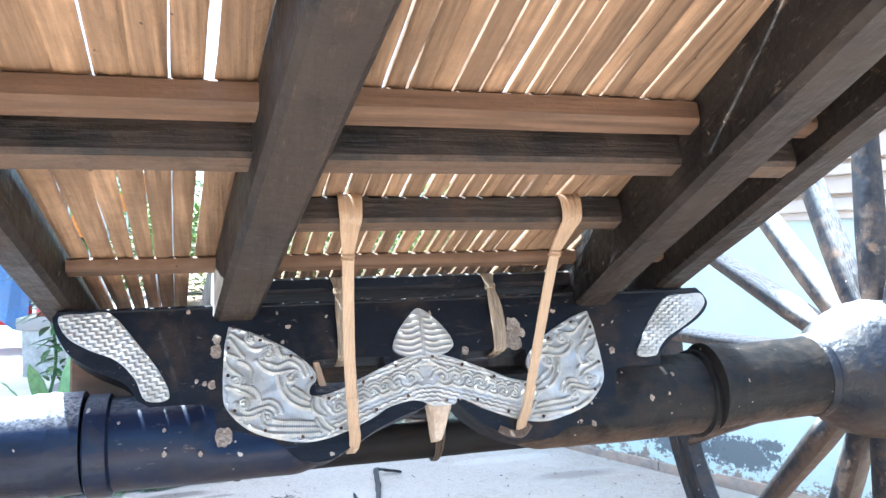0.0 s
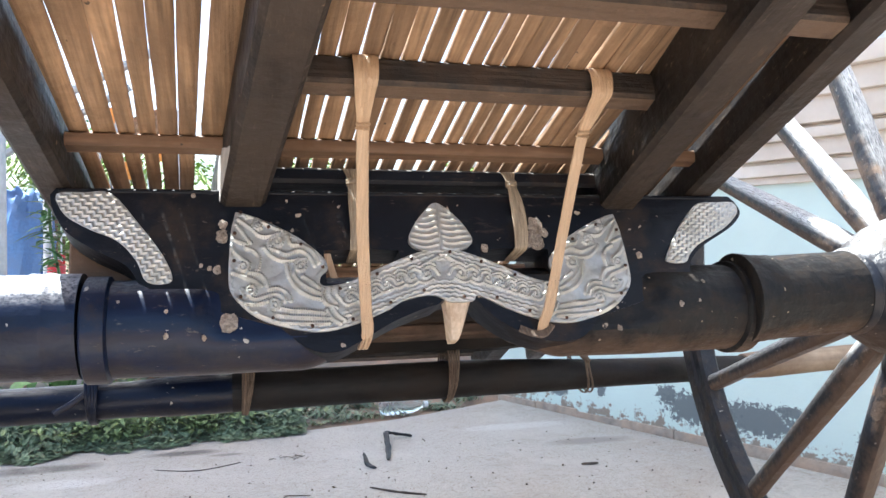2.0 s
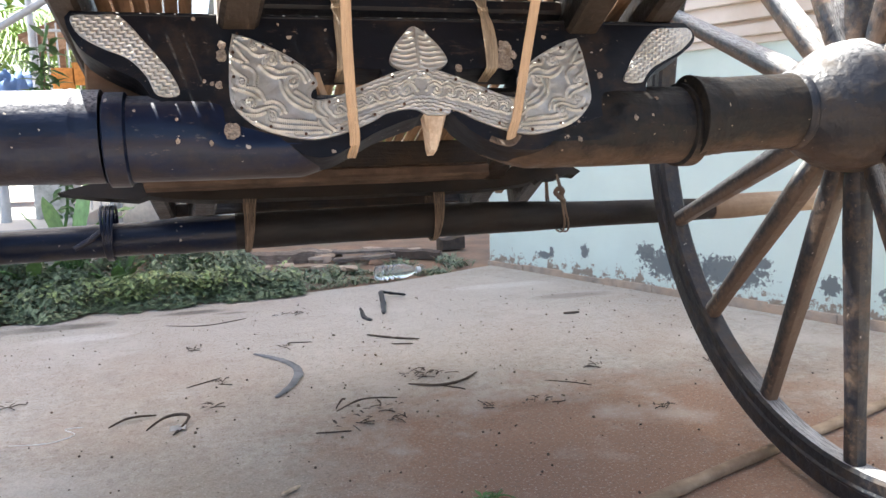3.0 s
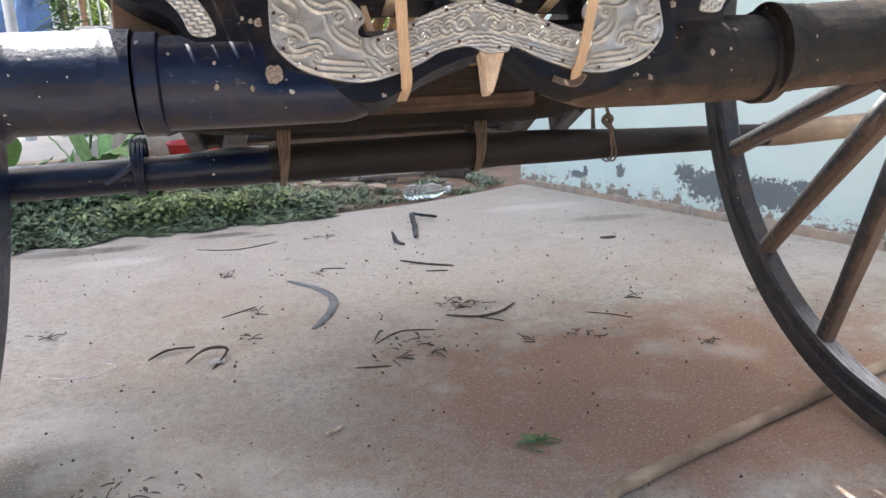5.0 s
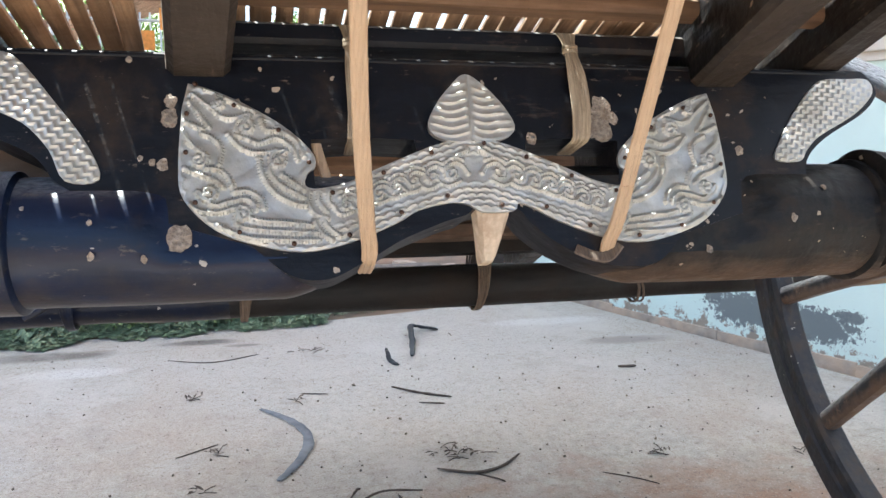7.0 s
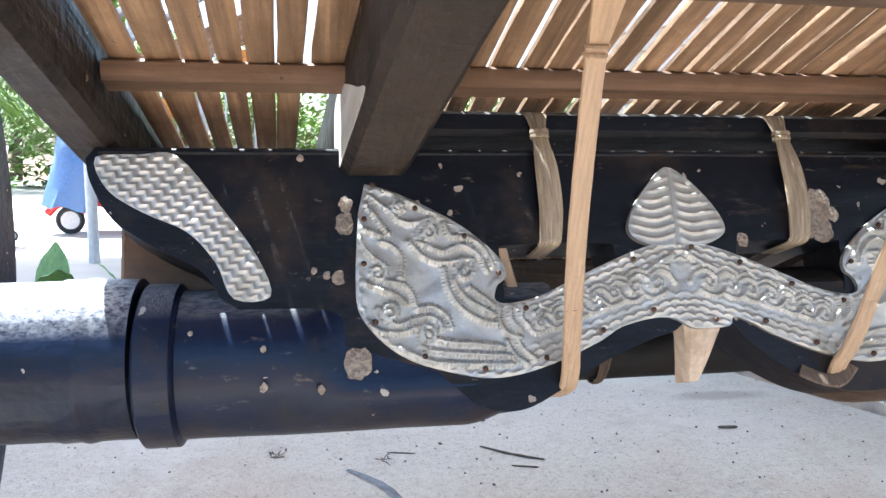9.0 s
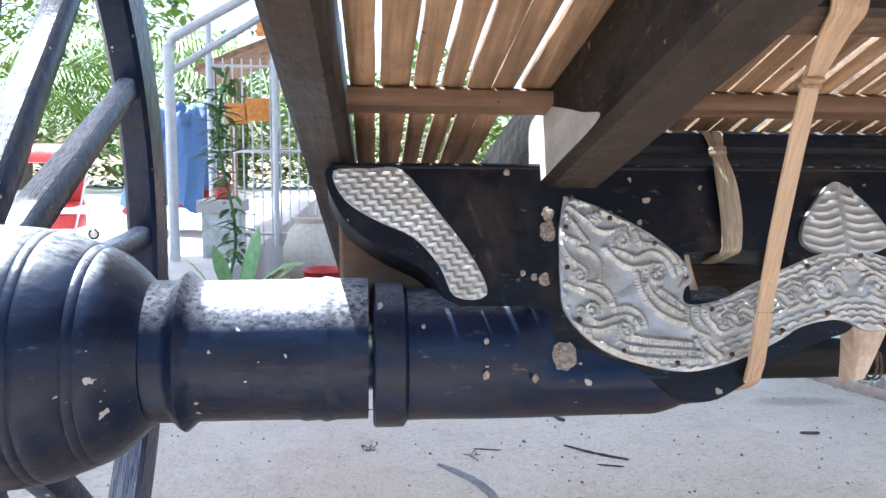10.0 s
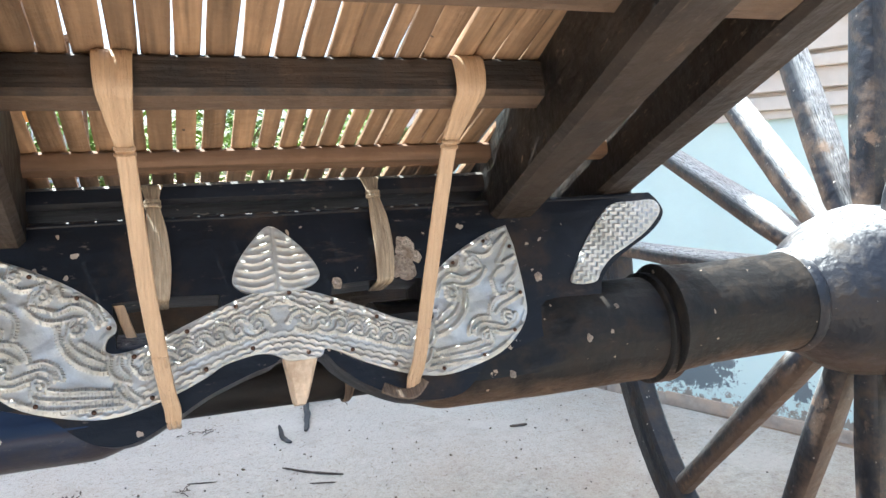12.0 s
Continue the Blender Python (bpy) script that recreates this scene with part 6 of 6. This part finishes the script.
def scraps():
    """Broken bits lying on the soil far behind the pole."""
    bm = solid(0.45, 0.66, 4.36, 4.44, -0.03, 0.045, bevel=0.004)
    tagged(part("block", bm, WHITE, smooth=False), "white broken block on the soil", "rubble", "rubble behind the concrete")
    bm = solid(0.67, 1.11, 4.38, 4.46, -0.03, 0.04, bevel=0.004)
    tagged(part("plank", bm, BAMBOO, smooth=False), "tan plank lying on the soil", "board", "rubble behind the concrete")
    bm = solid(1.12, 1.21, 4.34, 4.42, -0.03, 0.05, bevel=0.006)
    tagged(part("brick", bm, ORANGE, smooth=False), "orange brick lying on the soil", "brick", "rubble behind the concrete")
    bm = solid(1.25, 1.47, 4.36, 4.46, -0.03, 0.05, bevel=0.004)
    tagged(part("block", bm, PAVING, smooth=False), "pale grey block on the soil", "rubble", "rubble behind the concrete")
    tagged(part("pipe", rod([(-0.9, 4.55, 0.0), (-0.2, 4.45, 0.005), (0.41, 4.40, 0.0)], 0.03, 12), RED), "red plastic pipe lying on the soil", "pipe", "rubble behind the concrete")


scraps()


def bottle():
    b = thing("plastic_bottle", "clear plastic bottle lying beside the concrete", "bottle", at=pose(0.384, 2.476, 0.012, 0, 90, 8))
    g = bpy.data.materials.new("clear plastic")
    g.use_nodes = True
    p = g.node_tree.nodes["Principled BSDF"]
    p.inputs["Transmission Weight"].default_value, p.inputs["Roughness"].default_value, p.inputs["IOR"].default_value = 0.88, 0.08, 1.33
    p.inputs["Base Color"].default_value = (0.96, 0.98, 0.98, 1)
    bm = bmesh.new()
    prof = [(0.0, 0.020), (0.006, 0.034), (0.02, 0.036), (0.024, 0.0335), (0.028, 0.036), (0.046, 0.036), (0.050, 0.0335), (0.054, 0.036), (0.072, 0.036), (0.076, 0.0335), (0.080, 0.036), (0.098, 0.036), (0.102, 0.0335), (0.106, 0.036), (0.15, 0.036), (0.18, 0.026), (0.20, 0.014), (0.215, 0.013)]
    part("body", rings(bm, [[(r * math.cos(a), r * math.sin(a), h) for a in [2 * math.pi * k / 22 for k in range(22)]] for h, r in prof]), g, b)
    bm = bmesh.new()
    part("cap", rings(bm, [[(0.016 * math.cos(a), 0.016 * math.sin(a), h) for a in [2 * math.pi * k / 16 for k in range(16)]] for h in (0.213, 0.232)]), WHITE, b)
    return b


bottle()


def litter(name, points, r, label, mat=TWIG, flat=1.0, group="litter on the concrete", lift=None):
    """A curl of twig, bark or rubber lying on the concrete."""
    z = r * flat if lift is None else lift
    pts = smooth_line([(x, y, z + (p[0] if p else 0)) for x, y, *p in points], 5)
    key = points[0][0] * 37 + points[0][1] * 91
    pts = [p + Vector((r * 0.5 * noise.noise((i * 0.9, key, 0)), r * 0.5 * noise.noise((i * 0.9, key, 5)), 0)) for i, p in enumerate(pts)]
    thin = lambda t: (1 - 0.5 * abs(2 * t - 1) ** 3) * (1 + 0.35 * noise.noise((t * 9, key, 3)))
    bm = sweep(bmesh.new(), pts, lambda t: 2 * r * thin(t), lambda t: 2 * r * flat * thin(t), (-(pts[-1] - pts[0]).y, (pts[-1] - pts[0]).x, 0.001), 8)
    return tagged(part(name, bm, mat), label, name.replace("_", " "), group)


litter("rubber_strip", [(0.263, 1.675), (0.290, 1.810), (0.312, 1.960, 0.02), (0.346, 1.992, 0.01), (0.416, 1.973)], 0.0105, "bent strip of black rubber lying on concrete", RUBBER, 0.6)
litter("rubber_strip", [(0.183, 1.704, 0.02), (0.186, 1.635), (0.204, 1.592)], 0.0085, "short black rubber scrap on concrete", RUBBER, 0.7)
litter("bark_strip", [(-0.217, 1.298), (-0.144, 1.207), (-0.104, 1.099), (-0.123, 0.975), (-0.176, 0.870)], 0.0125, "curved grey strip of bark on the concrete", material("grey bark strip", (0.16, 0.17, 0.19), 0.7, vary=0.3), 0.25)
litter("twig", [(0.151, 1.399), (0.226, 1.331), (0.302, 1.284)], 0.0036, "straight dark twig on the concrete")
litter("twig", [(0.205, 1.262), (0.272, 1.241)], 0.0024, "thin dark twig on the concrete")
litter("twig", [(-0.560, 0.788), (-0.519, 0.822, 0.006), (-0.460, 0.838)], 0.0030, "curved dark twig on the concrete")
litter("twig", [(-0.474, 0.739), (-0.433, 0.782, 0.012), (-0.385, 0.776, 0.012), (-0.396, 0.735), (-0.413, 0.691)], 0.0036, "hooked dark twig on the concrete")
litter("twig", [(-0.044, 0.737), (-0.023, 0.782, 0.005), (-0.012, 0.799)], 0.0024, "dark twig on the concrete")
litter("twig", [(-0.044, 0.719), (0.026, 0.766, 0.006), (0.114, 0.766)], 0.0024, "bent dark twig on the concrete")
litter("twig", [(0.165, 0.855), (0.243, 0.819), (0.312, 0.839), (0.366, 0.890)], 0.0036, "curved brown twig on the concrete")
litter("twig", [(0.223, 0.834), (0.281, 0.786), (0.295, 0.767)], 0.0018, "thin forked twig on the concrete")
litter("twig", [(-0.402, 1.032), (-0.313, 1.091)], 0.0018, "thin straight twig on the concrete")
litter("twig", [(0.516, 0.766), (0.574, 0.727), (0.613, 0.689)], 0.0015, "fine pale stalk on the concrete")
litter("twig", [(-0.510, 1.793), (-0.370, 1.744), (-0.226, 1.806)], 0.0018, "long fine twig near the weeds")
litter("twig", [(0.881, 1.437), (0.939, 1.430)], 0.0048, "short dark stick on the concrete")
litter("twig", [(-0.108, 1.398), (-0.032, 1.381)], 0.0018, "thin twig on the concrete")
litter("twig", [(-0.107, 0.599), (-0.029, 0.586)], 0.0018, "thin twig on the concrete")
litter("string", [(-0.757, 0.752), (-0.680, 0.739), (-0.629, 0.773), (-0.656, 0.815), (-0.617, 0.818)], 0.0013, "loop of pale string on the concrete", WHITE)
litter("stick", [(-0.201, 0.317), (-0.166, 0.343)], 0.0045, "short pale stick on the concrete", PALE_WOOD)


def bamboo_pole():
    ends = Vector((0.203, -0.008, 0.0120)), Vector((1.355, 0.384, 0.0120))
    steps = 48
    pts = [ends[0].lerp(ends[1], i / steps) + Vector((0, 0.006 * math.sin(i * 0.11), 0)) for i in range(steps + 1)]
    node = lambda t: 0.0118 - 0.0010 * t + 0.0016 * max(0.0, 1 - abs(((t * 4.6 + 0.35) % 1.0) - 0.5) * 18)
    return tagged(part("bamboo_pole", rod(pts, node, 18), BAMBOO), "dry bamboo pole lying under the wheel", "pole")


bamboo_pole()



def leaf_litter(x, y, n, spread, seed, label, mat=TWIG):
    r = random.Random(seed)
    bm = bmesh.new()
    for _ in range(n):
        p = Vector((x + r.gauss(0, spread), y + r.gauss(0, spread * 0.4), 0.004 + r.uniform(0, 0.006)))
        a = r.uniform(0, 6.28)
        s = r.uniform(0.008, 0.024)
        leaf_blade(bm, p, p + Vector((math.cos(a) * s, math.sin(a) * s, r.uniform(0, 0.008))), s * 0.36, 0.2, 0, 2)
    for _ in range(max(2, n // 3)):
        p = Vector((x + r.gauss(0, spread * 0.7), y + r.gauss(0, spread * 0.4), 0.003))
        a = r.gauss(0.3, 0.7)
        s = r.uniform(0.02, 0.05)
        mid = p + Vector((math.cos(a) * s * 0.5, math.sin(a) * s * 0.5 + r.gauss(0, 0.006), 0.002))
        sweep(bm, smooth_line([p, mid, p + Vector((math.cos(a) * s, math.sin(a) * s, 0))], 3), 0.0024, 0.002, (0, 0, 1), 5)
    return tagged(part("leaf_litter", bm, mat, smooth=False), label, "dry leaves", "litter on the concrete", kind="stuff")


for k, (x, y, n, s) in enumerate([(0.445, 0.619, 10, 0.022), (0.690, 0.484, 12, 0.018), (0.693, 0.835, 9, 0.018), (0.307, 0.626, 5, 0.01), (0.002, 0.626, 12, 0.05), (0.226, 0.928, 26, 0.04), (-0.315, 1.037, 7, 0.012), (-0.405, 1.411, 6, 0.012),
                                  (0.080, 0.618, 6, 0.012), (-0.539, 0.216, 22, 0.05), (-0.120, 1.337, 5, 0.012), (-0.056, 1.799, 14, 0.04), (-0.333, 0.850, 6, 0.01), (0.043, 0.697, 10, 0.03), (1.006, 0.762, 6, 0.02), (-0.839, 1.025, 8, 0.03)]):
    leaf_litter(x, y, n, s, 100 + k, "dark dry leaf scraps on the concrete")
leaf_litter(0.148, 0.183, 24, 0.014, 140, "small green fern sprig on the concrete", LEAF)


def crumbs():
    r = random.Random(9)
    bm = bmesh.new()
    for _ in range(1100):
        x, y = r.uniform(-1.2, 1.4), r.uniform(-0.05, 2.0)
        s = r.choice((0.001, 0.001, 0.0013, 0.0016, 0.002, 0.0032))
        m = Matrix.LocRotScale((x, y, s * 0.4), Euler((r.random() * 6, r.random() * 6, 0)), (s, s * r.uniform(0.6, 1.4), s * 0.6))
        bmesh.ops.create_icosphere(bm, subdivisions=1, radius=1, matrix=m)
    return tagged(part("crumbs", bm, TWIG, smooth=False), "dark crumbs of soil and bark on concrete", "crumbs", kind="stuff")


crumbs()


def clods():
    r = random.Random(19)
    bm = bmesh.new()
    for _ in range(38):
        x, y = r.gauss(0.2, 0.45), r.uniform(0.25, 1.5)
        s = r.uniform(0.002, 0.0048)
        m = Matrix.LocRotScale((x, y, s * 0.5), Euler((r.random() * 6, r.random() * 6, 0)), (s * r.uniform(0.8, 1.6), s, s * 0.8))
        bmesh.ops.create_icosphere(bm, subdivisions=1, radius=1, matrix=m)
    for v in bm.verts:
        v.co += Vector((noise.noise(v.co * 300), noise.noise(v.co * 300 + Vector((9, 0, 0))), 0)) * 0.0015
    return tagged(part("clods", bm, BARK, smooth=False), "brown clods and bark crumbs on concrete", "clods", kind="stuff")


clods()


def paper_scrap():
    bm = bmesh.new()
    rows = [[bm.verts.new((-0.422 + 0.034 * i / 5 + 0.004 * noise.noise((i, k, 0)), 0.714 + 0.028 * k / 4, 0.004 + 0.010 * abs(noise.noise((i * 0.6, k * 0.6, 2))))) for i in range(6)] for k in range(5)]
    for a, d in zip(rows, rows[1:]):
        for i in range(5):
            bm.faces.new((a[i], a[i + 1], d[i + 1], d[i]))
    bmesh.ops.solidify(bm, geom=bm.faces[:], thickness=0.0006)
    return tagged(part("paper_scrap", bm, WHITE), "crumpled white scrap caught in a twig", "scrap", "litter on the concrete")


paper_scrap()
